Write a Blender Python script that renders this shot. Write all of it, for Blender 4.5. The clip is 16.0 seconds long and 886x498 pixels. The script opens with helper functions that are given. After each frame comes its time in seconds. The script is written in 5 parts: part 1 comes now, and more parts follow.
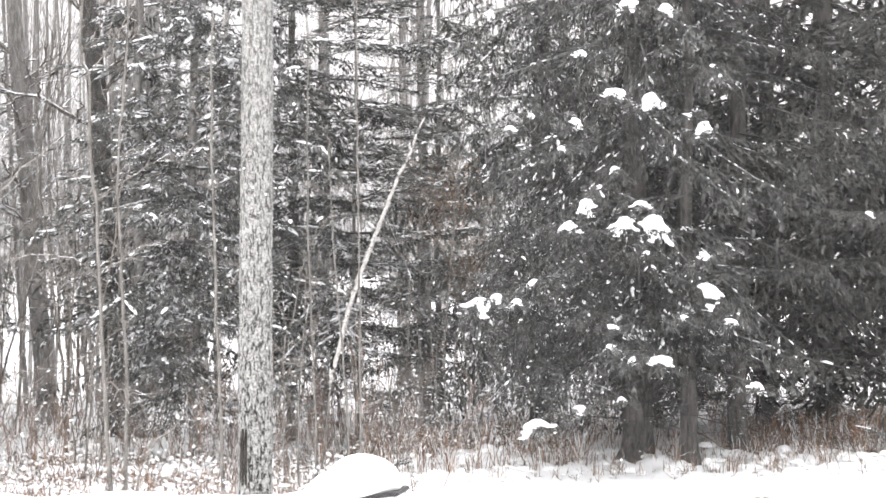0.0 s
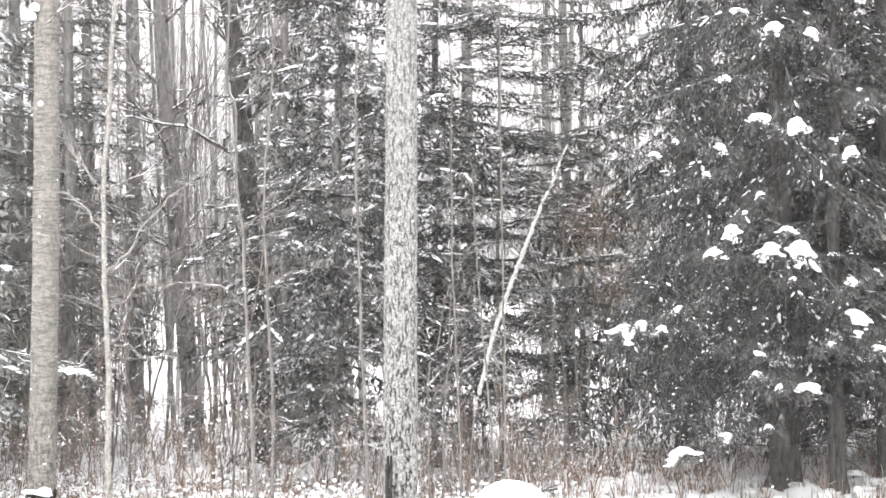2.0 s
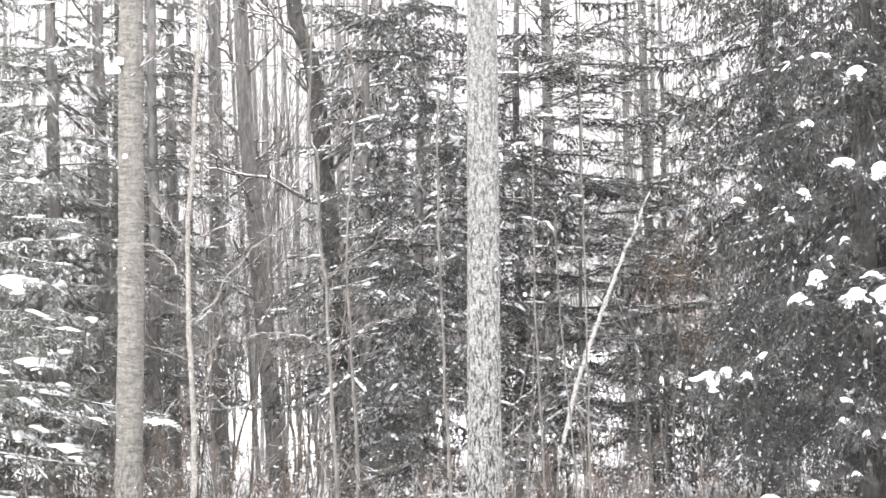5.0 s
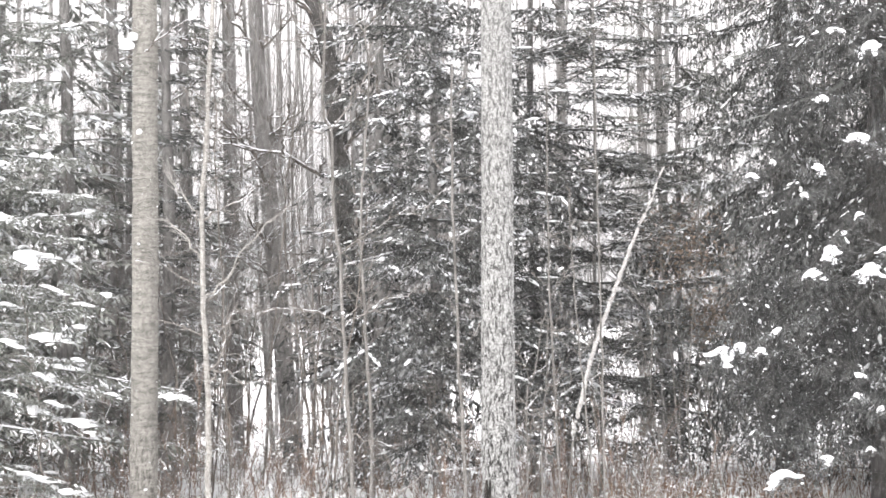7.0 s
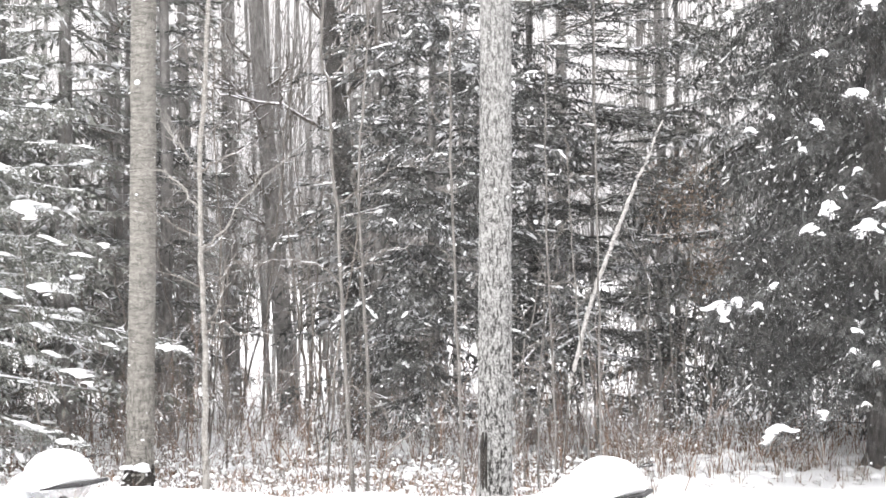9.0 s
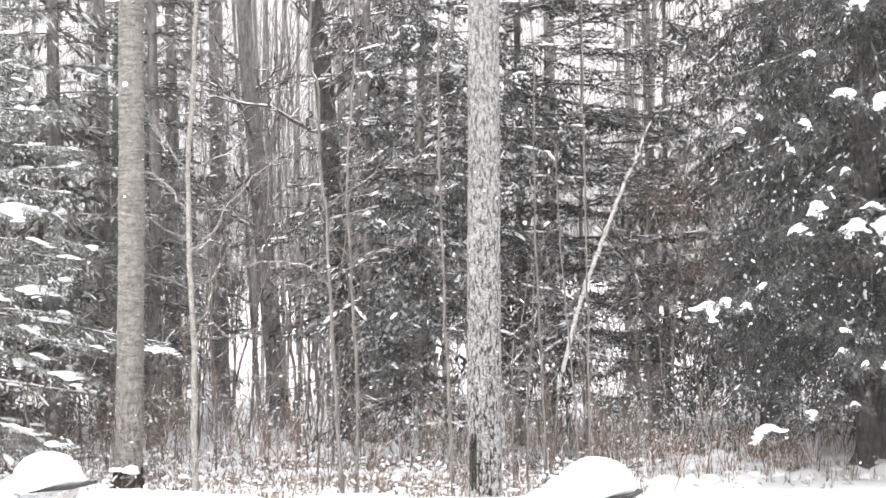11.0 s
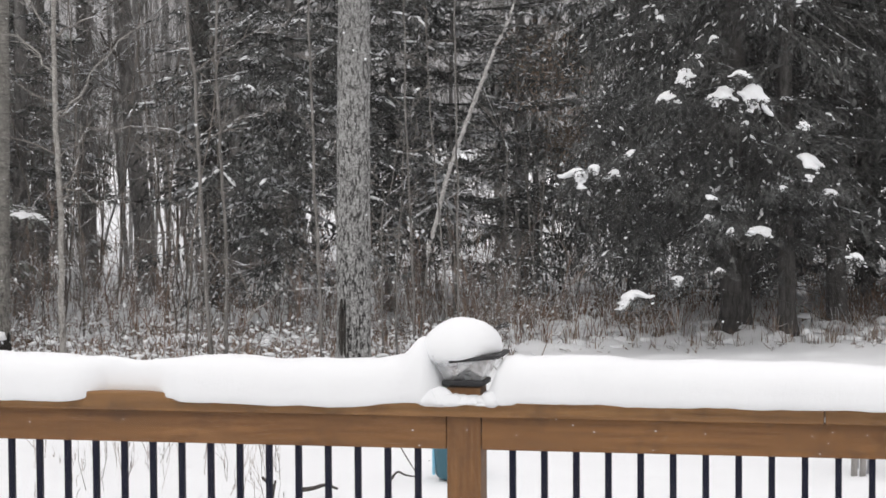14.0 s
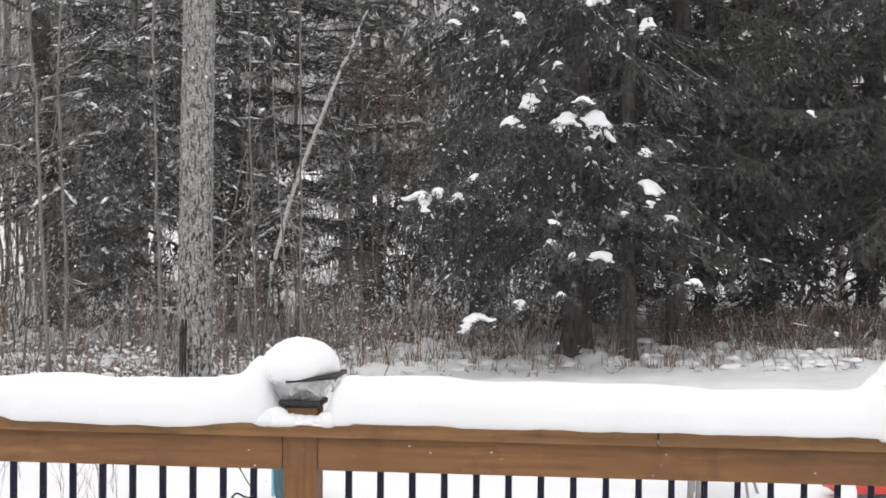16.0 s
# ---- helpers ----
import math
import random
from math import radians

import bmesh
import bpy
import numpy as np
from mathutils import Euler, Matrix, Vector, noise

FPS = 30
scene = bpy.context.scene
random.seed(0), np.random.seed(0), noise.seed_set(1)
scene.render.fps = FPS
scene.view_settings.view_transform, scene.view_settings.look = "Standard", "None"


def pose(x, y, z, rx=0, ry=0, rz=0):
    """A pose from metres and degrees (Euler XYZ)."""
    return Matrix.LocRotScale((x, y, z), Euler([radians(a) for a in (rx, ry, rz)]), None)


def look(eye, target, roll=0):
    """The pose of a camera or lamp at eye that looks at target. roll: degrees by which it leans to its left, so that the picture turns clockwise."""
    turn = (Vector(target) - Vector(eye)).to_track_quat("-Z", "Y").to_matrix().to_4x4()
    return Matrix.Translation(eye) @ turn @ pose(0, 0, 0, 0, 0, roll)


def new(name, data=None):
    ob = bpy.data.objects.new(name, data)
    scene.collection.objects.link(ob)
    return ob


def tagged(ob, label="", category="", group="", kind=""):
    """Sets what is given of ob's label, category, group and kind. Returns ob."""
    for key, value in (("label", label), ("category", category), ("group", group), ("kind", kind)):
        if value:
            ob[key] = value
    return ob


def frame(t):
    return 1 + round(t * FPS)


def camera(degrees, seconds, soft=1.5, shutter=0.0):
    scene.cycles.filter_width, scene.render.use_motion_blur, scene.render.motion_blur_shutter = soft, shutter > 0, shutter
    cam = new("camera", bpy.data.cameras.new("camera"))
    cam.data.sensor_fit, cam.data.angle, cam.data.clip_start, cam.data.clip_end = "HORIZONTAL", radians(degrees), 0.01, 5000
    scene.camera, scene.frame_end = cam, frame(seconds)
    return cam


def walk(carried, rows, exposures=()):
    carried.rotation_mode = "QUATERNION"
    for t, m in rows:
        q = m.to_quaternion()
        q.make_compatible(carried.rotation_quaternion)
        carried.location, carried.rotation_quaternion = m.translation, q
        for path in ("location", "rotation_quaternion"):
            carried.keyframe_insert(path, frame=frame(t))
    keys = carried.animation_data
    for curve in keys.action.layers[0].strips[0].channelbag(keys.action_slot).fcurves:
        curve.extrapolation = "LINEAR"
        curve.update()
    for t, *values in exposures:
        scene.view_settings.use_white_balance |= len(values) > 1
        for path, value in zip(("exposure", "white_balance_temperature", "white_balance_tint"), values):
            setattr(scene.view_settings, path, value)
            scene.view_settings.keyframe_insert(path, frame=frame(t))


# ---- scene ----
cam = camera(24.0, 16.0, soft=1.6)
EYE = 2.3
# seconds, side step, rise, turn to the right, tilt up, roll
ROWS = [
    (0.0, 0.0035, 0.0256, 2.296, 0.564, 0.168),
    (0.5, 0.0000, 0.0240, 1.997, 0.726, 0.230),
    (1.0, -0.0060, 0.0230, 0.682, 1.069, 0.125),
    (1.5, -0.0060, 0.0235, -0.247, 1.006, 0.194),
    (2.0, -0.0070, 0.0230, -1.637, 1.327, 0.332),
    (2.5, -0.0080, 0.0220, -2.841, 1.948, 0.506),
    (3.0, -0.0090, 0.0220, -3.589, 2.758, 0.462),
    (5.5, -0.0110, 0.0210, -3.915, 2.609, 0.785),
    (6.0, -0.0110, 0.0205, -4.019, 2.019, 0.535),
    (6.5, -0.0120, 0.0200, -4.246, 1.937, 0.707),
    (7.0, -0.0120, 0.0200, -4.295, 2.019, 0.768),
    (7.5, -0.0120, 0.0200, -4.023, 1.678, 0.842),
    (8.0, -0.0125, 0.0195, -4.082, 0.925, 0.474),
    (8.5, -0.0110, 0.0195, -4.116, 0.686, 0.465),
    (9.0, -0.0095, 0.0195, -4.229, 0.718, 0.405),
    (11.5, -0.0105, 0.0185, -3.748, 0.753, 0.709),
    (12.0, -0.0104, 0.0156, -3.255, 0.261, 0.796),
    (12.5, -0.0086, 0.0141, -2.116, -0.575, 0.528),
    (13.0, -0.0063, 0.0092, -2.401, -2.239, -0.033),
    (13.5, -0.0064, 0.0030, -1.098, -2.947, -0.213),
    (14.0, -0.0069, 0.0018, -0.350, -2.912, 0.320),
    (14.5, -0.0006, -0.0032, 1.805, -3.094, -0.632),
    (15.0, 0.0041, -0.0029, 2.936, -3.253, -0.503),
    (15.5, 0.0080, -0.0033, 3.205, -2.651, -0.478),
    (16.0, 0.0082, -0.0038, 3.884, -2.283, -0.572),
]
walk(cam, [(t, pose(x, 0, EYE + z, 90 + tilt, roll, -turn)) for t, x, z, turn, tilt, roll in ROWS],
     [(0, 1.18), (0.5, 1.1), (1.5, 1.3), (3, 1.22), (5.5, 1.21), (7, 1.22), (8, 1.18), (8.5, 1.14), (9, 1.08), (11.5, 1.0), (12, 0.94), (12.5, 0.52), (13, 0.14), (13.5, 0.0), (14, -0.28), (14.5, -0.3), (15.5, -0.3), (16, -0.14)])

# ---- light: a bright overcast winter sky ----
world = bpy.data.worlds.new("overcast")
scene.world = world
world.use_nodes = True
wn = world.node_tree
wn.nodes.clear()
sky = wn.nodes.new("ShaderNodeTexSky")
sky.sky_type, sky.sun_disc = "NISHITA", False
sky.sun_elevation, sky.sun_rotation = radians(38), radians(200)
sky.air_density, sky.dust_density, sky.ozone_density = 1.0, 5.0, 1.0
pale = wn.nodes.new("ShaderNodeHueSaturation")
pale.inputs["Saturation"].default_value = 0.12
back = wn.nodes.new("ShaderNodeBackground")
back.inputs["Strength"].default_value = 0.15
wout = wn.nodes.new("ShaderNodeOutputWorld")
wn.links.new(sky.outputs[0], pale.inputs["Color"])
cloud = wn.nodes.new("ShaderNodeMix")
cloud.data_type = "RGBA"
cloud.inputs[0].default_value = 0.85
cloud.inputs[7].default_value = (9.85, 9.5, 9.6, 1)
wn.links.new(pale.outputs[0], cloud.inputs[6])
# an overcast sky is dimmer at the horizon than overhead
heaven = wn.nodes.new("ShaderNodeTexCoord")
height = wn.nodes.new("ShaderNodeSeparateXYZ")
wn.links.new(heaven.outputs["Generated"], height.inputs[0])
fade = wn.nodes.new("ShaderNodeMapRange")
fade.inputs["To Min"].default_value, fade.inputs["To Max"].default_value = 0.36, 1.26
wn.links.new(height.outputs["Z"], fade.inputs["Value"])
shaded = wn.nodes.new("ShaderNodeVectorMath")
shaded.operation = "SCALE"
wn.links.new(cloud.outputs[2], shaded.inputs[0])
wn.links.new(fade.outputs[0], shaded.inputs["Scale"])
wn.links.new(shaded.outputs[0], back.inputs["Color"])
wn.links.new(back.outputs[0], wout.inputs["Surface"])
sun_data = bpy.data.lights.new("sun", "SUN")
sun_data.energy, sun_data.angle, sun_data.color = 0.6, radians(40), (1.0, 0.98, 0.95)
sun = new("sun", sun_data)
sun.matrix_basis = look((-4, -11, 9), (0, 0, 0))


# ---- materials ----
def nodes_of(name):
    m = bpy.data.materials.new(name)
    m.use_nodes = True
    t = m.node_tree
    return m, t, t.nodes["Principled BSDF"]


def add(t, kind, **values):
    n = t.nodes.new(kind)
    for key, value in values.items():
        n.inputs[key].default_value = value
    return n


def coords(t, stretch=(1, 1, 1)):
    c = t.nodes.new("ShaderNodeTexCoord")
    m = add(t, "ShaderNodeMapping", Scale=stretch)
    t.links.new(c.outputs["Object"], m.inputs["Vector"])
    return m.outputs["Vector"]


def noise_tex(t, stretch, scale, detail=4.0, rough=0.6):
    n = add(t, "ShaderNodeTexNoise", Scale=scale, Detail=detail, Roughness=rough)
    t.links.new(coords(t, stretch), n.inputs["Vector"])
    return n.outputs["Fac"]


def ramp(t, fac, a, b, lo=0.0, hi=1.0):
    n = add(t, "ShaderNodeMapRange")
    for key, value in (("From Min", a), ("From Max", b), ("To Min", lo), ("To Max", hi)):
        n.inputs[key].default_value = value
    t.links.new(fac, n.inputs["Value"])
    return n.outputs["Result"]


def maths(t, op, a, b):
    n = t.nodes.new("ShaderNodeMath")
    n.operation = op
    for i, v in enumerate((a, b)):
        if isinstance(v, float):
            n.inputs[i].default_value = v
        else:
            t.links.new(v, n.inputs[i])
    return n.outputs[0]


def blend(t, fac, a, b):
    n = t.nodes.new("ShaderNodeMix")
    n.data_type = "RGBA"
    if isinstance(fac, float):
        n.inputs["Factor"].default_value = fac
    else:
        t.links.new(fac, n.inputs["Factor"])
    for key, v in (("A", a), ("B", b)):
        socket = [s for s in n.inputs if s.name == key and s.type == "RGBA"][0]
        if isinstance(v, tuple):
            socket.default_value = (*v, 1)
        else:
            t.links.new(v, socket)
    return [s for s in n.outputs if s.type == "RGBA"][0]


def bump(t, p, height, strength, distance):
    n = add(t, "ShaderNodeBump", Strength=strength, Distance=distance)
    t.links.new(height, n.inputs["Height"])
    t.links.new(n.outputs["Normal"], p.inputs["Normal"])


def snowed(t, colour, low, high, patch, lo, hi):
    """Snow lying where a face looks up, in patches."""
    g = t.nodes.new("ShaderNodeNewGeometry")
    s = t.nodes.new("ShaderNodeSeparateXYZ")
    t.links.new(g.outputs["Normal"], s.inputs[0])
    up = ramp(t, s.outputs["Z"], low, high)
    spots = ramp(t, noise_tex(t, (1, 1, 1), patch, 3.0), lo, hi)
    return blend(t, maths(t, "MULTIPLY", up, spots), colour, (0.82, 0.84, 0.87))


def foliage(name, dark, light, low, lo, hi):
    m, t, p = nodes_of(name)
    g = t.nodes.new("ShaderNodeNewGeometry")
    vigour = ramp(t, noise_tex(t, (1, 1, 1), 2.6, 3.0), 0.36, 0.64, 0.25, 1.35)
    base = blend(t, maths(t, "MULTIPLY", maths(t, "POWER", g.outputs["Random Per Island"], 1.8), vigour), dark, light)
    spots = ramp(t, noise_tex(t, (1, 1, 1), 1.6, 3.0), 0.4, 0.62)
    base = blend(t, maths(t, "MULTIPLY", spots, 0.35), base, (0.072, 0.066, 0.058))
    base = snowed(t, base, low, low + 0.22, 2.3, lo, hi)
    t.links.new(base, p.inputs["Base Color"])
    p.inputs["Roughness"].default_value = 0.75
    p.inputs["Specular IOR Level"].default_value = 0.2
    return m


def bark(name, dark, light, grain=(1, 1, 0.25), scale=22.0, snow=None, contrast=(0.38, 0.62), depth=0.02):
    m, t, p = nodes_of(name)
    fine = noise_tex(t, grain, scale, 5.0, 0.65)
    broad = noise_tex(t, (1, 1, 0.5), 2.2, 3.0)
    base = blend(t, ramp(t, fine, *contrast), dark, light)
    base = blend(t, ramp(t, broad, 0.35, 0.7, 0.0, 0.45), base, tuple(c * 0.55 for c in light))
    if snow:
        base = snowed(t, base, *snow)
    t.links.new(base, p.inputs["Base Color"])
    p.inputs["Roughness"].default_value = 0.9
    p.inputs["Specular IOR Level"].default_value = 0.15
    bump(t, p, fine, 0.8, depth)
    return m


def poplar_bark(name, light, dark, furrow_top, strength, cracked=0.0, banded=0.0):
    """Pale bark: short dark dashes lying across, and a net of furrows in the lower trunk."""
    m, t, p = nodes_of(name)
    dashes = ramp(t, noise_tex(t, (1, 1, 2.6), 27.0, 3.0, 0.6), 0.54, 0.6)
    furrows = ramp(t, noise_tex(t, (1, 1, 0.32), 40.0, 3.0, 0.55), 0.52, 0.56)
    plates = ramp(t, noise_tex(t, (1, 1, 1.6), 34.0, 4.0, 0.65), 0.34, 0.46)
    c = t.nodes.new("ShaderNodeTexCoord")
    s = t.nodes.new("ShaderNodeSeparateXYZ")
    t.links.new(c.outputs["Object"], s.inputs[0])
    low = ramp(t, s.outputs["Z"], 0.3, furrow_top, 1.0, 0.4)
    furrows = maths(t, "MULTIPLY", maths(t, "MULTIPLY", furrows, plates), low)
    if cracked:
        wave = add(t, "ShaderNodeTexNoise", Scale=14.0, Detail=3.0)
        t.links.new(coords(t, (1, 1, 1)), wave.inputs["Vector"])
        shift = t.nodes.new("ShaderNodeVectorMath")
        shift.operation = "MULTIPLY_ADD"
        shift.inputs[1].default_value = (0.09, 0.09, 0.05)
        t.links.new(wave.outputs["Color"], shift.inputs[0])
        t.links.new(coords(t, (1, 1, 0.45)), shift.inputs[2])
        net = add(t, "ShaderNodeTexVoronoi", Scale=32.0)
        net.feature = "DISTANCE_TO_EDGE"
        t.links.new(shift.outputs[0], net.inputs["Vector"])
        lines = ramp(t, net.outputs["Distance"], 0.04, 0.12, 1.0, 0.0)
        patchy = ramp(t, noise_tex(t, (1, 1, 0.6), 9.0, 4.0), 0.36, 0.52, 0.15, 1.0)
        lines = maths(t, "MULTIPLY", maths(t, "MULTIPLY", lines, patchy), low)
        furrows = maths(t, "MAXIMUM", furrows, maths(t, "MULTIPLY", lines, cracked))
    marks = maths(t, "MULTIPLY", maths(t, "MAXIMUM", maths(t, "MULTIPLY", dashes, 0.6), furrows), strength)
    broad = ramp(t, noise_tex(t, (1, 1, 1.6), 7.0, 6.0, 0.7), 0.35, 0.65)
    base = blend(t, broad, light, tuple(v * 0.74 for v in light))
    if banded:
        bands = ramp(t, noise_tex(t, (1, 1, 6.0), 6.0, 5.0, 0.72), 0.47, 0.62, 0.0, banded)
        base = blend(t, bands, base, tuple(v * 0.4 for v in light))
    base = blend(t, marks, base, dark)
    t.links.new(base, p.inputs["Base Color"])
    p.inputs["Roughness"].default_value = 0.85
    p.inputs["Specular IOR Level"].default_value = 0.2
    rough = maths(t, "SUBTRACT", noise_tex(t, (1, 1, 0.6), 40.0, 4.0), marks)
    bump(t, p, rough, 0.7, 0.012)
    return m


def snow_material(name, tone=(0.89, 0.905, 0.92)):
    m, t, p = nodes_of(name)
    broad = noise_tex(t, (1, 1, 1), 1.3, 4.0)
    fine = noise_tex(t, (1, 1, 1), 38.0, 5.0, 0.7)
    t.links.new(blend(t, ramp(t, broad, 0.3, 0.7), tone, tuple(c * 0.95 for c in tone)), p.inputs["Base Color"])
    p.inputs["Roughness"].default_value = 0.7
    p.inputs["Subsurface Weight"].default_value = 0.0
    bump(t, p, fine, 0.25, 0.01)
    return m


def wood_material(name, a, b, along=(0.05, 1, 1)):
    m, t, p = nodes_of(name)
    grain = noise_tex(t, along, 60.0, 6.0, 0.65)
    broad = noise_tex(t, tuple(min(1, v * 3) for v in along), 4.0, 4.0)
    base = blend(t, ramp(t, grain, 0.3, 0.7), a, b)
    base = blend(t, ramp(t, broad, 0.35, 0.7, 0.0, 0.6), base, tuple(v * 0.55 for v in a))
    stain = noise_tex(t, (1, 1, 1), 9.0, 6.0, 0.75)
    base = blend(t, ramp(t, stain, 0.52, 0.68, 0.0, 0.55), base, tuple(v * 0.45 for v in a))
    bleach = noise_tex(t, tuple(min(1, v * 6) for v in along), 5.0, 5.0, 0.7)
    base = blend(t, ramp(t, bleach, 0.56, 0.7, 0.0, 0.5), base, tuple(min(1, v * 1.25 + 0.02) for v in b))
    knots = add(t, "ShaderNodeTexVoronoi", Scale=3.2)
    t.links.new(coords(t, tuple(min(1, v * 8) for v in along)), knots.inputs["Vector"])
    base = blend(t, ramp(t, knots.outputs["Distance"], 0.03, 0.07, 0.75, 0.0), base, tuple(v * 0.25 for v in a))
    t.links.new(base, p.inputs["Base Color"])
    p.inputs["Roughness"].default_value = 0.65
    bump(t, p, grain, 0.35, 0.003)
    return m


def plain(name, colour, rough=0.5, metal=0.0, worn=0.15):
    m, t, p = nodes_of(name)
    spots = ramp(t, noise_tex(t, (1, 1, 1), 25.0), 0.3, 0.75, 0.0, worn * 2)
    t.links.new(blend(t, spots, colour, tuple(min(1, c * 1.5 + 0.03) for c in colour)), p.inputs["Base Color"])
    p.inputs["Roughness"].default_value, p.inputs["Metallic"].default_value = rough, metal
    return m


SNOW = snow_material("snow")
GROUND_SNOW = snow_material("ground_snow", (0.88, 0.895, 0.91))
# little snow dusting; base colour darkened to stand for shade in the right-hand stand
NEEDLE_BARE_SHADE = foliage("spruce_needles_bare_shade", (0.029, 0.03, 0.03), (0.118, 0.122, 0.117), 0.8, 0.62, 0.74)
NEEDLE_DARK = foliage("spruce_needles_dark", (0.034, 0.0355, 0.0355), (0.195, 0.201, 0.196), 0.55, 0.56, 0.68)
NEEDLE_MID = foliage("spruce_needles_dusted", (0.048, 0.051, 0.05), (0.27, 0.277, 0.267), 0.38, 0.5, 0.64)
# snow patches on top; the needle colour beneath is lightened to imitate haze
NEEDLE_SNOWY_HAZE = foliage("spruce_needles_snowy_haze", (0.125, 0.133, 0.118), (0.38, 0.395, 0.36), 0.35, 0.47, 0.6)
# distance haze is put into the far needles as a paler base colour
NEEDLE_FAR_HAZE = foliage("spruce_needles_far_haze", (0.15, 0.156, 0.142), (0.36, 0.37, 0.34), 0.35, 0.46, 0.64)
BARK_SPRUCE = bark("spruce_bark", (0.043, 0.041, 0.039), (0.128, 0.122, 0.116))
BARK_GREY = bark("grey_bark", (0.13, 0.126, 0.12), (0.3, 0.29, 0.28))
# far bark carries the falling-snow haze in its lightened colour, plus lying snow
BARK_FAR_HAZE = bark("far_bark_haze", (0.2, 0.195, 0.19), (0.38, 0.37, 0.36), snow=(0.3, 0.6, 2.0, 0.4, 0.6))
BARK_ASPEN = poplar_bark("aspen_bark", (0.44, 0.439, 0.427), (0.018, 0.017, 0.016), 10.0, 1.0, 0.75)
BARK_POPLAR = poplar_bark("poplar_bark", (0.32, 0.308, 0.28), (0.04, 0.036, 0.032), 1.5, 0.8, 0.0, 0.85)
BARK_BIRCH = poplar_bark("birch_bark", (0.4, 0.385, 0.36), (0.07, 0.06, 0.052), 0.6, 0.9)
BARK_WHITE = poplar_bark("white_birch_bark", (0.6, 0.59, 0.57), (0.09, 0.08, 0.07), 0.5, 0.75)
TWIG = bark("twig_bark", (0.08, 0.07, 0.062), (0.25, 0.226, 0.204), snow=(0.25, 0.5, 4.0, 0.42, 0.52))
TWIG_RED = bark("red_brown_twigs", (0.095, 0.067, 0.053), (0.34, 0.255, 0.205), snow=(0.2, 0.5, 5.0, 0.44, 0.53))
FROSTED = bark("frosted_twigs", (0.11, 0.1, 0.091), (0.31, 0.288, 0.265), snow=(0.25, 0.55, 6.0, 0.49, 0.6))
SAPLING = bark("sapling_bark", (0.1, 0.094, 0.087), (0.26, 0.247, 0.232), snow=(0.25, 0.5, 4.0, 0.44, 0.54))
DEAD_LEAF = foliage("dead_leaves", (0.17, 0.125, 0.095), (0.42, 0.325, 0.25), 0.55, 0.5, 0.7)
RUST_GRASS = foliage("rusty_grass", (0.16, 0.085, 0.05), (0.5, 0.31, 0.2), 0.5, 0.5, 0.62)
STRAW = foliage("straw_grass", (0.15, 0.1, 0.066), (0.52, 0.42, 0.32), 0.4, 0.46, 0.58)


# ---- mesh tools ----
class Geo:
    """Triangles gathered from many pieces."""

    def __init__(self):
        self.v, self.f, self.m, self.n = [], [], [], 0

    def put(self, v, f, m=0):
        v, f = np.asarray(v, dtype=np.float64), np.asarray(f, dtype=np.int64)
        self.v.append(v)
        self.f.append(f + self.n)
        self.m.append(np.full(len(f), m, dtype=np.int32))
        self.n += len(v)

    def arrays(self):
        return np.concatenate(self.v), np.concatenate(self.f), np.concatenate(self.m)

    def mesh(self, name, mats, smooth=False):
        v, f, m = self.arrays()
        me = bpy.data.meshes.new(name)
        me.vertices.add(len(v))
        me.vertices.foreach_set("co", v.astype(np.float32).ravel())
        me.loops.add(3 * len(f))
        me.loops.foreach_set("vertex_index", f.astype(np.int32).ravel())
        me.polygons.add(len(f))
        me.polygons.foreach_set("loop_start", np.arange(0, 3 * len(f), 3, dtype=np.int32))
        me.polygons.foreach_set("loop_total", np.full(len(f), 3, dtype=np.int32))
        me.polygons.foreach_set("material_index", m)
        me.polygons.foreach_set("use_smooth", np.full(len(f), smooth, dtype=bool))
        for mat in mats:
            me.materials.append(mat)
        me.update(calc_edges=True)
        return me


def thing(name, label, category, at=(0, 0, 0), group="", kind=""):
    ob = new(name)
    ob.matrix_basis = pose(*at)
    return tagged(ob, label, category, group, kind)


def part(name, data, parent, label=""):
    ob = new(name, data)
    ob.parent = parent
    return tagged(ob, label)


def box_geo(geo, x0, x1, y0, y1, z0, z1, m=0, cut=0.004):
    """A bar with cut edges."""
    bm = bmesh.new()
    bmesh.ops.create_cube(bm, size=1, matrix=Matrix.LocRotScale(((x0 + x1) / 2, (y0 + y1) / 2, (z0 + z1) / 2), None, (x1 - x0, y1 - y0, z1 - z0)))
    bmesh.ops.bevel(bm, geom=bm.edges[:], offset=cut, segments=2, affect="EDGES", profile=0.6)
    bmesh.ops.triangulate(bm, faces=bm.faces[:])
    bm.verts.index_update()
    geo.put([v.co[:] for v in bm.verts], [[v.index for v in f.verts] for f in bm.faces], m)
    bm.free()


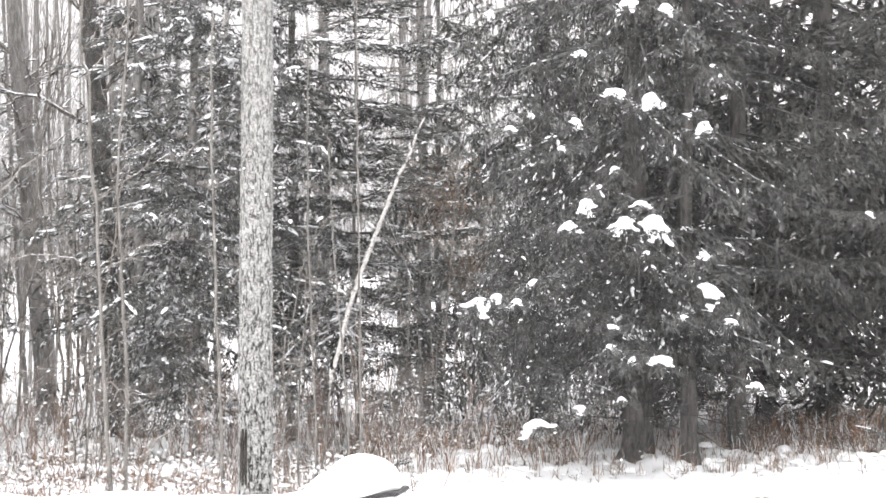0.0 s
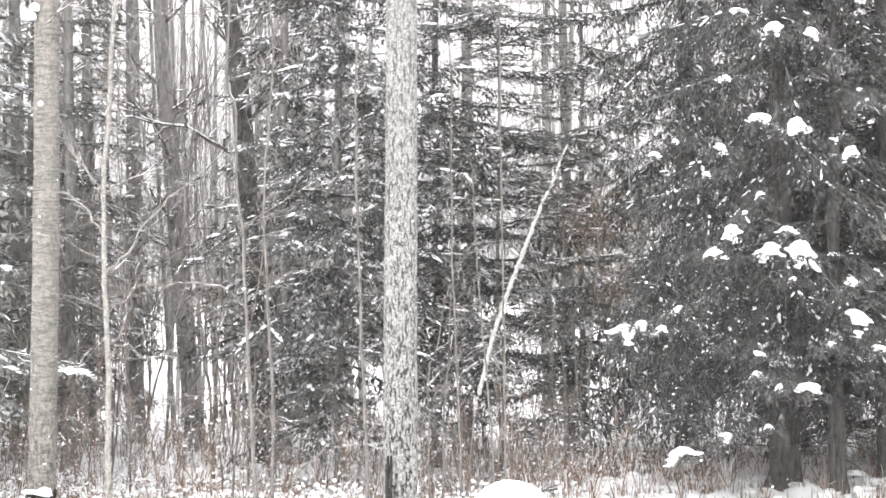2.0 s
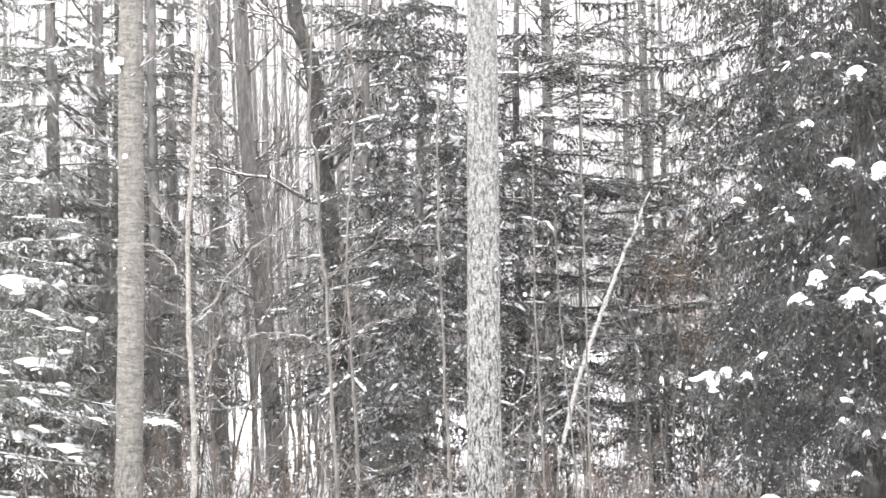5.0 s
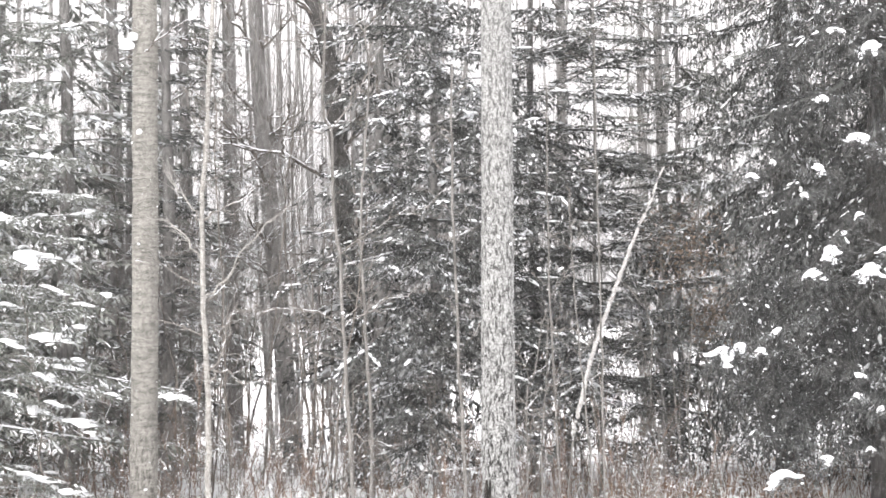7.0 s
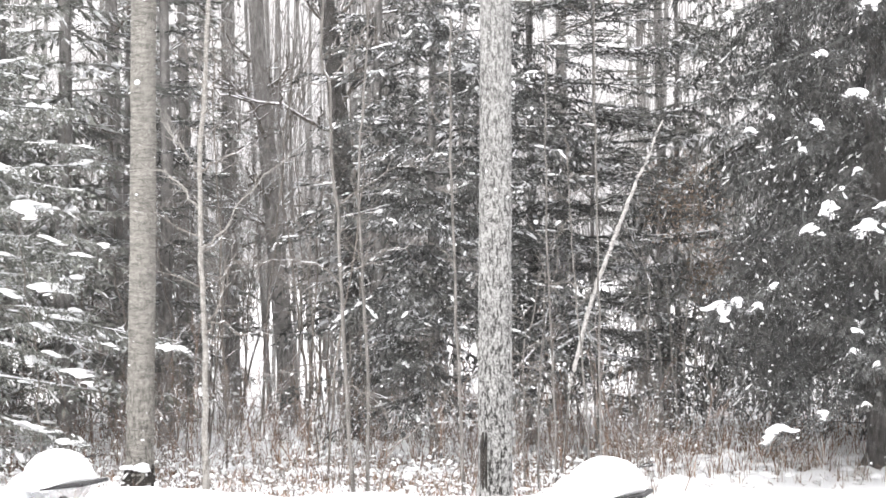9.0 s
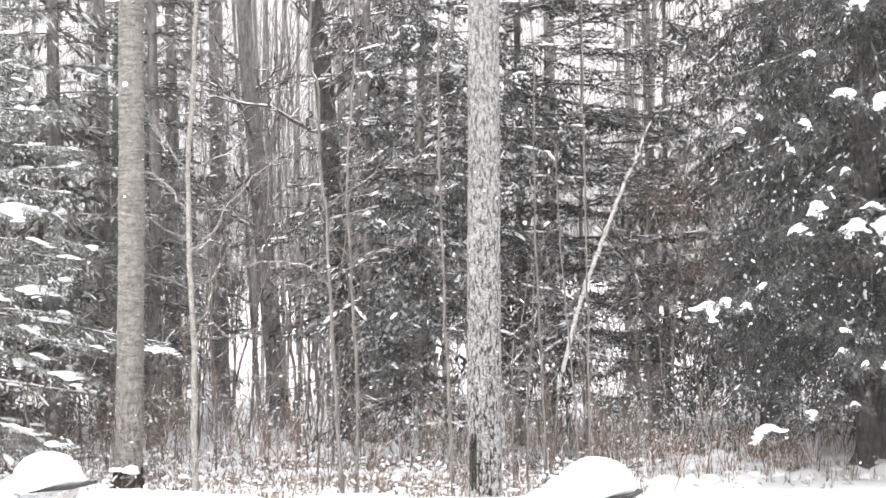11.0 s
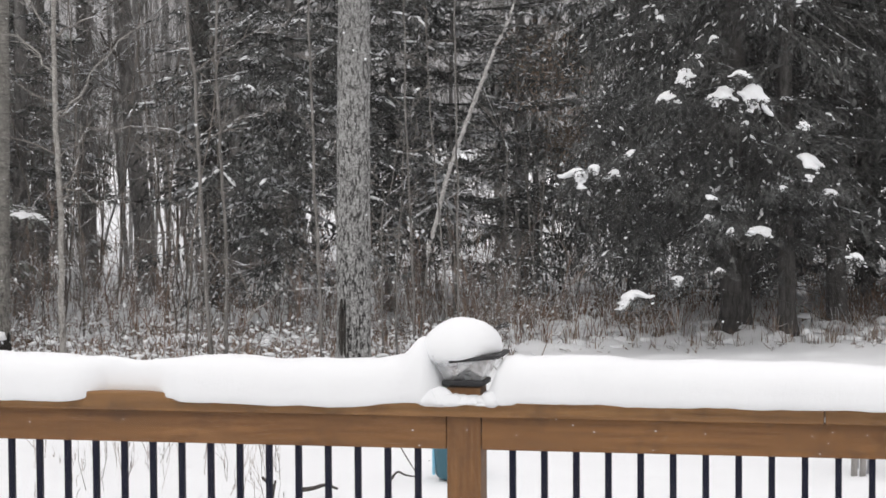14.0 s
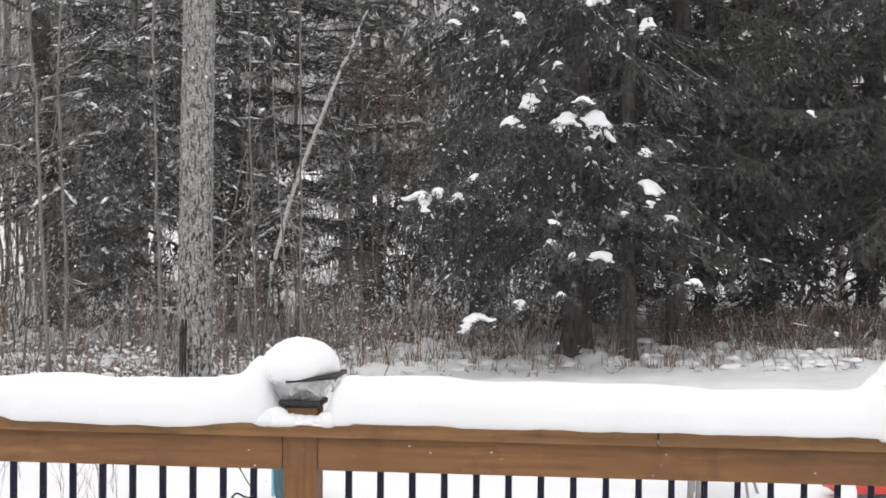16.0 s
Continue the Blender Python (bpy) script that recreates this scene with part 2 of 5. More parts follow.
def tube(path, radii, sides=6, rough=0.0, rng=None, cap=True):
    """A tapering limb along a path."""
    path, radii = np.asarray(path, float), np.asarray(radii, float)
    k = len(path)
    way = np.gradient(path, axis=0)
    way /= np.linalg.norm(way, axis=1)[:, None] + 1e-9
    ref = np.where(np.abs(way[:, 2:3]) > 0.9, np.array([[1.0, 0, 0]]), np.array([[0, 0, 1.0]]))
    a = np.cross(way, ref)
    a /= np.linalg.norm(a, axis=1)[:, None] + 1e-9
    b = np.cross(way, a)
    turn = np.linspace(0, 2 * np.pi, sides, endpoint=False)
    r = radii[:, None] * np.ones((k, sides))
    if rough and rng is not None:
        r = r * (1 + rough * rng.standard_normal((k, sides)))
    v = path[:, None, :] + r[..., None] * (np.cos(turn)[None, :, None] * a[:, None, :] + np.sin(turn)[None, :, None] * b[:, None, :])
    v = v.reshape(-1, 3)
    i = np.arange(k - 1)[:, None] * sides
    j = np.arange(sides)[None, :]
    p, q = (i + j).ravel(), (i + (j + 1) % sides).ravel()
    f = np.concatenate([np.stack([p, q, q + sides], 1), np.stack([p, q + sides, p + sides], 1)])
    return v, f


def smooth_path(points, n):
    """A soft curve through a few points."""
    pts = np.asarray(points, float)
    s = np.linspace(0, len(pts) - 1, n)
    out = []
    for u in s:
        i = min(int(u), len(pts) - 2)
        t = u - i
        p0, p1, p2, p3 = pts[max(i - 1, 0)], pts[i], pts[i + 1], pts[min(i + 2, len(pts) - 1)]
        out.append(0.5 * (2 * p1 + (p2 - p0) * t + (2 * p0 - 5 * p1 + 4 * p2 - p3) * t * t + (3 * p1 - p0 - 3 * p2 + p3) * t ** 3))
    return np.array(out)


def icosphere(level):
    bm = bmesh.new()
    bmesh.ops.create_icosphere(bm, subdivisions=level, radius=1)
    bm.verts.index_update()
    v = np.array([x.co[:] for x in bm.verts])
    f = np.array([[x.index for x in y.verts] for y in bm.faces])
    bm.free()
    return v, f


BALL1, BALL2, BALL3 = icosphere(1), icosphere(2), icosphere(3)


def lump(rng, at, size, ball=BALL2, rough=0.16):
    """A rounded heap of snow with an uneven skin."""
    v, f = ball
    w = rng.standard_normal((5, 3)) * 2.2
    ph = rng.random(5) * 6.3
    d = 1 + rough * np.sin(v @ w.T + ph).mean(axis=1) * 2.2
    p = v * d[:, None] * np.asarray(size)
    low = p[:, 2] < 0
    p[low, 2] *= 0.35
    return p + np.asarray(at), f


# ---- spruce boughs ----
def sprig(geo, rng, p, d, n, length, width, spikes=2):
    """One needled twig: a slim blade with needle tufts standing out from it."""
    s = np.cross(d, n)
    s /= np.linalg.norm(s) + 1e-9
    n = np.cross(s, d)
    a, b, c = p + d * length * 0.4 + s * width, p + d * length, p + d * length * 0.4 - s * width
    v, f = [p, a, b, c], [[0, 1, 2], [0, 2, 3]]
    for i in range(spikes):
        u = 0.1 + 0.7 * (i + rng.random()) / spikes
        side = 1 if i % 2 else -1
        q = p + d * length * u
        tip = q + d * length * 0.3 + s * side * width * (1.8 + 1.6 * rng.random()) + n * width * rng.normal(0, 0.9)
        k = len(v)
        v += [q, q + d * length * 0.16, tip]
        f += [[k, k + 1, k + 2]]
    geo.put(v, f)


def make_bough(seed, droop, curl, hang, pairs=14, step=0.075, width=0.011, side_twigs=0.8, spikes=2, tuft=(0.06, 0.12)):
    """A bough one metre long that grows along x, and the lines on which snow can lie."""
    rng = np.random.default_rng(seed)
    geo = Geo()
    s = np.linspace(0, 1, 7)
    spine = np.stack([s, 0.05 * np.sin(s * 4 + seed), -droop * s ** 1.3 + curl * s ** 3], 1)
    geo.put(*tube(spine, 0.011 * (1 - 0.8 * s), 3))

    def on(u):
        return np.array([np.interp(u, s, spine[:, i]) for i in range(3)])

    lines = [(on(u), on(min(1, u + 0.16))) for u in (0.35, 0.5, 0.65, 0.8, 0.88)]
    up = np.array([0, 0, 1.0])
    for i in range(pairs):
        u = 0.12 + 0.88 * (i + rng.random() * 0.6) / pairs
        for side in (-1, 1):
            p = on(u)
            reach = (0.36 - 0.2 * u) * rng.uniform(0.6, 1.25)
            d = np.array([rng.uniform(0.5, 0.95), side * rng.uniform(0.5, 1.0), -hang * rng.uniform(0.1, 1.3)])
            d /= np.linalg.norm(d)
            lines.append((p + d * reach * 0.2, p + d * reach * 0.9 + np.array([0, 0, -hang * 0.2 * reach])))
            k = max(2, int(reach / step))
            for j in range(k):
                q = p + d * reach * j / k + np.array([0, 0, -hang * 0.25 * reach * (j / k) ** 2])
                e = d + np.array([0, 0, -0.2 * hang])
                sprig(geo, rng, q, e / np.linalg.norm(e), up + rng.normal(0, 0.35, 3), reach / k * 1.7, width, spikes)
                for w in (-1, 1):
                    if rng.random() < side_twigs:
                        g = np.array([d[0] * 0.7 - w * d[1] * 0.6, d[1] * 0.7 + w * d[0] * 0.6, d[2] - hang * rng.uniform(0.1, 0.8)])
                        g += rng.normal(0, 0.2, 3)
                        sprig(geo, rng, q, g / np.linalg.norm(g), up + rng.normal(0, 0.4, 3), rng.uniform(*tuft), width, spikes)
    sprig(geo, rng, on(0.9), np.array([1, 0, 0.1]), up, 0.14, width * 1.3)
    v, f, _ = geo.arrays()
    return v, f, lines


def branchlet(geo, rng, p, d, length, width):
    """A short needled twig: a ragged blade that tapers to its tip."""
    n = np.array([0, 0, 0.9]) + rng.standard_normal(3) * 0.6
    s = np.cross(d, n)
    s /= np.linalg.norm(s) + 1e-9
    mid = p + d * (length * np.array([0, 0.55, 1.0]))[:, None] + np.array([0, 0, -0.15 * length]) * np.array([[0], [0.2], [1.0]])
    w = width * np.array([0.55, 1.0, 0.2])
    a = mid + s * (w * rng.uniform(0.5, 1.4, 3))[:, None]
    b = mid - s * (w * rng.uniform(0.5, 1.4, 3))[:, None]
    tip = mid[1] + d * length * 0.3 + rng.standard_normal(3) * width * 1.6
    geo.put(np.concatenate([a, b, [tip]]), [[0, 1, 4], [0, 4, 3], [1, 2, 5], [1, 5, 4], [1, 6, 4]])


def make_drape(seed, droop, curl, hang, pairs=15, step=0.06, size=(0.022, 0.048), width=0.0074):
    """A bough one metre long along x, hung with short branchlets in separate sprays, and the lines on which snow can lie."""
    rng = np.random.default_rng(seed)
    geo = Geo()
    s = np.linspace(0, 1, 7)
    spine = np.stack([s, 0.06 * np.sin(s * 4 + seed), -droop * s ** 1.3 + curl * s ** 3], 1)
    geo.put(*tube(spine, 0.011 * (1 - 0.8 * s), 3))

    def on(u):
        return np.array([np.interp(u, s, spine[:, i]) for i in range(3)])

    lines = [(on(u), on(min(1, u + 0.16))) for u in (0.35, 0.5, 0.65, 0.8, 0.88)]
    for i in range(pairs):
        u = 0.15 + 0.85 * (i + rng.random() * 0.7) / pairs
        for side in (-1, 1):
            p = on(min(u, 1))
            reach = (0.36 - 0.22 * u) * rng.uniform(0.5, 1.3)
            d = np.array([rng.uniform(0.45, 1.0), side * rng.uniform(0.4, 1.0), -hang * rng.uniform(0.2, 1.3)])
            d /= np.linalg.norm(d)
            lines.append((p + d * reach * 0.2, p + d * reach * 0.9 + np.array([0, 0, -hang * 0.2 * reach])))
            k = max(2, int(reach / step))
            for j in range(k + 1):
                q = p + d * reach * j / k + np.array([0, 0, -hang * 0.3 * reach * (j / k) ** 2])
                for w in range(3):
                    e = d * rng.uniform(0.2, 0.9) + np.array([0, 0, -hang * rng.uniform(0.0, 0.7)]) + rng.normal(0, 0.34, 3)
                    r = q + rng.normal(0, 0.012, 3)
                    branchlet(geo, rng, r, e / np.linalg.norm(e), rng.uniform(*size), width * rng.uniform(0.6, 1.4))
    v, f, _ = geo.arrays()
    return v, f, lines


FLAT_FORMS = [(0.18, 0.03, 0.3), (0.28, 0.05, 0.4), (0.1, 0.0, 0.25)]
FORMS = [(0.35, 0.12, 0.5), (0.5, 0.2, 0.7), (0.28, 0.1, 0.6), (0.6, 0.25, 0.9), (0.42, 0.1, 1.0), (0.22, 0.12, 0.4)]
BOUGHS = [make_bough(10 + i, *form) for i, form in enumerate(FORMS)]
BIG = [make_drape(50 + i, *form) for i, form in enumerate(FORMS)]
FINE = [make_drape(70 + i, *form, 13) for i, form in enumerate(FLAT_FORMS + FORMS[:1])]
COARSE = [make_bough(30 + i, *form, 7, 0.125, 0.022, 0.55, 1) for i, form in enumerate(FORMS)]
SPARSE = [make_bough(40 + i, *form, 9, 0.1, 0.011, 0.7, 2) for i, form in enumerate(
    [(0.1, 0.05, 0.2), (0.2, 0.12, 0.3), (0.3, 0.1, 0.4), (0.02, 0.06, 0.15)])]


def bough_place(p, at, turn, tip, length, width):
    p = np.asarray(p) * np.array([length, length * width, length])
    c, s = math.cos(tip), math.sin(tip)
    p = np.stack([p[:, 0] * c - p[:, 2] * s, p[:, 1], p[:, 0] * s + p[:, 2] * c], 1)
    c, s = math.cos(turn), math.sin(turn)
    return np.stack([p[:, 0] * c - p[:, 1] * s, p[:, 0] * s + p[:, 1] * c, p[:, 2]], 1) + np.asarray(at)


def blob(geo, rng, a, b, w, ball=None, stretch=1.0):
    """A rounded pad of snow somewhere along a twig."""
    v, f = ball or BALL1
    way = b - a
    x = way / (np.linalg.norm(way) + 1e-9)
    y = np.cross((0, 0, 1.0), x)
    y /= np.linalg.norm(y) + 1e-9
    z = np.cross(x, y)
    q = v * (1 + 0.22 * rng.standard_normal(len(v)))[:, None]
    low = q[:, 2] < 0
    q[low, 2] *= 0.5
    at = a + way * rng.uniform(0.15, 0.95) + np.array([0, 0, w * 0.3])
    geo.put(at + q[:, :1] * x * w * rng.uniform(0.9, 1.9) * stretch + q[:, 1:2] * y * w * rng.uniform(0.7, 1.2) + q[:, 2:] * z * w * rng.uniform(0.5, 0.9), f)


def snow_form(seed):
    """A pad of snow about one metre across that lies on the fingers of a bough and droops with them."""
    rng = np.random.default_rng(seed)
    g = Geo()
    for _ in range(rng.integers(4, 7)):
        a, far = rng.uniform(-1.3, 1.3), rng.uniform(0.3, 0.9)
        for u in np.linspace(0, 1, 6):
            r = (0.15 - 0.06 * u) * rng.uniform(0.8, 1.25)
            at = (far * u * math.cos(a) * 0.8, far * u * math.sin(a) * 0.7, far * u * (rng.uniform(-0.25, 0.05) - 0.5 * math.cos(a)) - 0.2 * far * u * u + rng.normal(0, 0.02))
            g.put(*lump(rng, at, (r * 1.15, r * 1.15, r * 0.75), BALL2, 0.2))
    ob = new("snow_form", g.mesh("snow_form", []))
    join = ob.modifiers.new("join", "REMESH")
    join.mode, join.voxel_size = "VOXEL", 0.05
    bpy.context.view_layer.update()
    me = bpy.data.meshes.new_from_object(ob.evaluated_get(bpy.context.evaluated_depsgraph_get()))
    me.calc_loop_triangles()
    v = np.array([q.co[:] for q in me.vertices])
    f = np.array([q.vertices[:] for q in me.loop_triangles])
    bpy.data.objects.remove(ob)
    v += 0.018 * np.array([noise.noise_vector(Vector(q) * 7) for q in v])
    return v - (v.max(axis=0) + v.min(axis=0)) / 2, f


SNOW_FORMS = [snow_form(640 + i) for i in range(12)]


def spruce(seed, x, y, height, radius, girth, first, per_metre, needles, label, snow=0.0, kinds=None, bark_mat=None, dead=0, dense_to=6.7,
           lean=(0, 0), name="spruce_tree", shape=0.8, clumps=(), pad=0.03, tilt=(-0.15, 0.18), sideways=None, skirt=0.55, fill=(), spread=1.0, slot=None, narrow=1.0, streak=1.0, whorl=0.4, front=0.0):
    """A spruce: ringed boughs on a tapering trunk, dead lower twigs, and snow lying on the boughs."""
    rng = np.random.default_rng(seed)
    kinds = kinds or BOUGHS
    tree = thing(name, label, "tree", (x, y, 0), "trees")
    z = np.concatenate([np.linspace(-0.15, 0.7, 6), np.linspace(1.2, height, 14)])
    r = girth * (1 - z / height).clip(0.04) + girth * 0.4 * np.exp(-z.clip(0) / 0.14)
    path = np.stack([lean[0] * z / height + 0.02 * np.sin(z * 1.3 + seed), lean[1] * z / height + 0.02 * np.cos(z * 1.1), z], 1)
    g = Geo()
    g.put(*tube(path, r, 14, 0.05, rng))
    part("trunk", g.mesh("trunk", [bark_mat or BARK_SPRUCE], True), tree)
    crown, white = Geo(), Geo()
    z = first
    while z < height - 0.3:
        level = whorl * round(z / whorl + rng.normal(0, 0.12))
        reach = radius * (1 - z / height) ** shape
        reach *= min(1, skirt + 0.5 * (z - first))
        at = np.array([np.interp(z, path[:, 2], path[:, 0]), np.interp(z, path[:, 2], path[:, 1]), level])
        turn = rng.random() * 2 * np.pi
        if front and rng.random() < front:
            turn = rng.normal(-1.57, 0.6)
        if slot and slot[2] < z < slot[3] and math.cos(turn - slot[0]) > math.cos(slot[1]):
            turn += np.pi
        length = max(0.3, reach * rng.uniform(0.65, 1.15))
        tip = rng.uniform(*tilt) + 0.25 * (z / height) - 0.22 * math.exp(-(z - first) / 0.6)
        tip = max(tip, -0.1 - 0.4 * (z - first) / 1.5)
        wide = rng.uniform(0.8, 1.15) * (1.0 if length < 1.6 else 0.85) * narrow
        pool = kinds if z < dense_to else COARSE
        v, f, lines = pool[rng.integers(len(pool))]
        crown.put(bough_place(v, at, turn, tip, length, wide), f)
        if z < 8:
            for _ in range(rng.poisson(snow)):
                ends = bough_place(lines[rng.integers(5 if rng.random() < 0.45 else len(lines))], at, turn, tip, length, wide)
                for _ in range(rng.integers(1, 4)):
                    blob(white, rng, ends[0], ends[1], pad * rng.uniform(0.4, 1.2), None, streak)
        z += rng.uniform(0.4, 1.6) / (per_metre if z < dense_to else per_metre * 0.27)
    for count, xs, ys, zs, long in fill:
        # low boughs that droop outwards, within a stretch of the plan
        for _ in range(count):
            goal = np.array([rng.uniform(*xs) - x, rng.uniform(*ys) - y, rng.uniform(*zs)])
            turn = math.atan2(goal[1], goal[0]) + rng.uniform(-0.45, 0.45)
            v, f, lines = kinds[rng.integers(len(kinds))]
            tip, length = rng.uniform(-0.5, -0.1), long * rng.uniform(0.75, 1.2)
            shift = goal - bough_place([lines[4][1]], (0, 0, 0), turn, tip, length, 1.0)[0]
            crown.put(bough_place(v, shift, turn, tip, length, 1.0), f)
            for _ in range(rng.poisson(snow * 0.7)):
                ends = bough_place(lines[rng.integers(len(lines))], shift, turn, tip, length, 1.0)
                blob(white, rng, ends[0], ends[1], pad * rng.uniform(0.4, 1.2))
    heaps = []
    for cx, cy, cz, w in clumps:
        # a laden bough that reaches out to this place
        goal = np.array([cx - x, cy - y, cz])
        turn = math.atan2(goal[1], goal[0]) + rng.uniform(-0.5, 0.5) if sideways is None else sideways + rng.uniform(-0.5, 0.3)
        length = 0.75 + w
        v, f, lines = (BIG if sideways is None else FINE)[rng.integers(3)]
        tip = rng.uniform(-0.1, 0.15)
        shift = goal - bough_place([lines[3][0]], (0, 0, 0), turn, tip, length, 1.1)[0]
        crown.put(bough_place(v, shift, turn, tip, length, 1.1), f)
        g = Geo()
        v, f = SNOW_FORMS[rng.integers(len(SNOW_FORMS))]
        v = v * np.array([0.9, 1.15 * rng.choice([-1, 1]), rng.uniform(0.65, 0.95) / spread ** 2.2]) * w * spread * 1.2
        roll = rng.uniform(-0.45, 0.45) / spread ** 2
        v = v @ np.array([[1, 0, 0], [0, math.cos(roll), math.sin(roll)], [0, -math.sin(roll), math.cos(roll)]])
        g.put(bough_place(v, goal, turn, rng.uniform(-0.15, 0.15), 1.0, 1.0), f)
        heaps.append(g)
    leafage = part("crown", crown.mesh("crown", [needles]), tree)
    if dead:
        twigs = Geo()
        for _ in range(dead):
            z = rng.uniform(0.4, first + 1.8)
            twig(twigs, rng, (0, 0, z), rng.random() * 6.3, rng.uniform(-0.5, 0.1), rng.uniform(0.4, 1.0) * radius * 0.7, 0.009, 4)
        tagged(part("dead_wood", twigs.mesh("dead_wood", [bark_mat or BARK_SPRUCE]), tree, "bare dead lower twigs"), kind="stuff")
    if white.n:
        tagged(part("snow", white.mesh("snow", [SNOW], True), leafage, "thin snow lying along the twigs"), kind="stuff")
    for g in heaps:
        part("snow_clump", g.mesh("snow_clump", [SNOW], True), leafage, "clump of white snow on a bough tip")
    return tree


def twig(geo, rng, at, turn, rise, length, r, kids=4, m=0, sag=0.0, thin=0.0042):
    """A bare branch with side twigs."""
    k = 6 if r > 0.012 else 4 if r > 0.0065 else 3
    s = np.linspace(0, 1, k)
    wob = rng.normal(0, 0.24 / k * length, (k, 3)) * np.linspace(0.3, 1, k)[:, None]
    wob[0] = 0
    way = np.array([math.cos(turn) * math.cos(rise), math.sin(turn) * math.cos(rise), math.sin(rise)])
    path = np.asarray(at) + way * (s * length)[:, None] + wob + np.array([0, 0, 1.0]) * (sag * length * s ** 2)[:, None]
    geo.put(*tube(path, r * (1 - 0.6 * s), 4 if r > 0.012 else 3), m)
    for _ in range(kids):
        u = rng.uniform(0.15, 0.95)
        p = np.array([np.interp(u, s, path[:, i]) for i in range(3)])
        twig(geo, rng, p, turn + rng.choice([-1, 1]) * rng.uniform(0.4, 1.3), rise + rng.uniform(-0.7, 0.5), length * rng.uniform(0.2, 0.55), max(thin, r * 0.55), kids // 3, m, sag, thin)


def trunk_tree(name, label, category, points, r0, r1, mat, seed, height=None, sides=14, branches=0, reach=1.0, group="trees", rings=26, flare=0.4, branch_from=1.0, twig_mat=None, rough=0.03, rise=(0.1, 0.9), kids=5, branch_r=0.3, wobble=0.0, thin=0.0042):
    """A bare trunk through the given points (from the ground up), with bare branches."""
    rng = np.random.default_rng(seed)
    pts = np.asarray(points, float)
    base = pts[0].copy()
    base[2] = 0
    tree = thing(name, label, category, tuple(base), group)
    path = smooth_path(pts - base, rings)
    path[2:-1] += rng.normal(0, wobble, (rings - 3, 3)) * (1, 1, 0)
    s = np.linspace(0, 1, rings)
    r = r0 + (r1 - r0) * path[:, 2].clip(0) / path[-1, 2] + r0 * flare * np.exp(-(path[:, 2].clip(0)) / 0.15)
    g = Geo()
    g.put(*tube(path, r, sides, rough, rng))
    part("trunk", g.mesh("trunk", [mat], True), tree)
    if branches:
        b = Geo()
        for _ in range(branches):
            u = rng.uniform(0, 1)
            z = branch_from + (path[-1, 2] - branch_from) * u
            at = [np.interp(z, path[:, 2], path[:, i]) for i in range(3)]
            rr = np.interp(z, path[:, 2], r)
            twig(b, rng, at, rng.random() * 6.3, rng.uniform(*rise), reach * rng.uniform(0.4, 1.1) * (1.1 - 0.5 * u), max(0.004, rr * branch_r), kids, 0, 0.05, thin)
        tagged(part("crown", b.mesh("crown", [twig_mat or TWIG]), tree, "thin bare twigs dusted with snow"), kind="stuff")
    return tree


# ---- ground ----
MOUNDS = [(3.0, 24.4, 0.14, 0.22), (3.5, 24.45, 0.2, 0.2), (3.68, 24.05, 0.16, 0.17), (4.1, 24.2, 0.1, 0.16), (4.3, 25.0, 0.16, 0.3), (4.9, 25.2, 0.12, 0.3), (1.4, 25.4, 0.12, 0.7),
          (6.6, 26.5, 0.14, 0.4), (7.3, 27.0, 0.16, 0.4), (-3.2, 24, 0.1, 0.8), (-5.3, 22.4, 0.12, 0.4), (0.6, 24.8, 0.1, 0.4), (5.9, 25.6, 0.1, 0.3), (5.3, 24.9, 0.12, 0.25), (6.2, 24.6, 0.1, 0.3), (2.4, 24.3, 0.09, 0.3), (1.7, 23.9, 0.08, 0.25), (7.6, 25.6, 0.16, 0.35), (0.9, 23.6, 0.12, 0.2), (1.25, 23.5, 0.1, 0.16)]


def ground_height(x, y):
    rough = 1.0 if y > 20 else 0.3
    h = 0.06 * noise.noise((x * 0.35, y * 0.35, 0)) + rough * (0.05 * noise.noise((x * 1.3, y * 1.3, 3)) + 0.04 * noise.noise((x * 3.6, y * 3.6, 7)) + 0.02 * noise.noise((x * 8, y * 6, 2)))
    for mx, my, mz, w in MOUNDS:
        h += mz * math.exp(-((x - mx) ** 2 + (y - my) ** 2) / w ** 2)
    return h - 0.02


def axis(near, far, step, steps):
    a = list(np.arange(near[0], near[1], step))
    lo, hi = [near[0]], [near[1]]
    for i in range(steps):
        lo.append(lo[-1] - step * 1.45 ** (i + 1))
        hi.append(hi[-1] + step * 1.45 ** (i + 1))
    return np.array(sorted(v for v in lo[1:] if v > -far) + a + [v for v in hi if v < far])


gx, gy = axis((-9, 9.5), 900, 0.11, 28), axis((12, 30), 900, 0.11, 28)
gv = np.array([(x, y, ground_height(x, y)) for y in gy for x in gx])
gi = (np.arange(len(gy) - 1)[:, None] * len(gx) + np.arange(len(gx) - 1)[None, :]).ravel()
gg = Geo()
gg.put(gv, np.concatenate([np.stack([gi, gi + 1, gi + 1 + len(gx)], 1), np.stack([gi, gi + 1 + len(gx), gi + len(gx)], 1)]))
ground = new("ground", gg.mesh("ground", [GROUND_SNOW], True))
tagged(ground, "snow-covered ground with low uneven drifts", "ground", kind="structure")

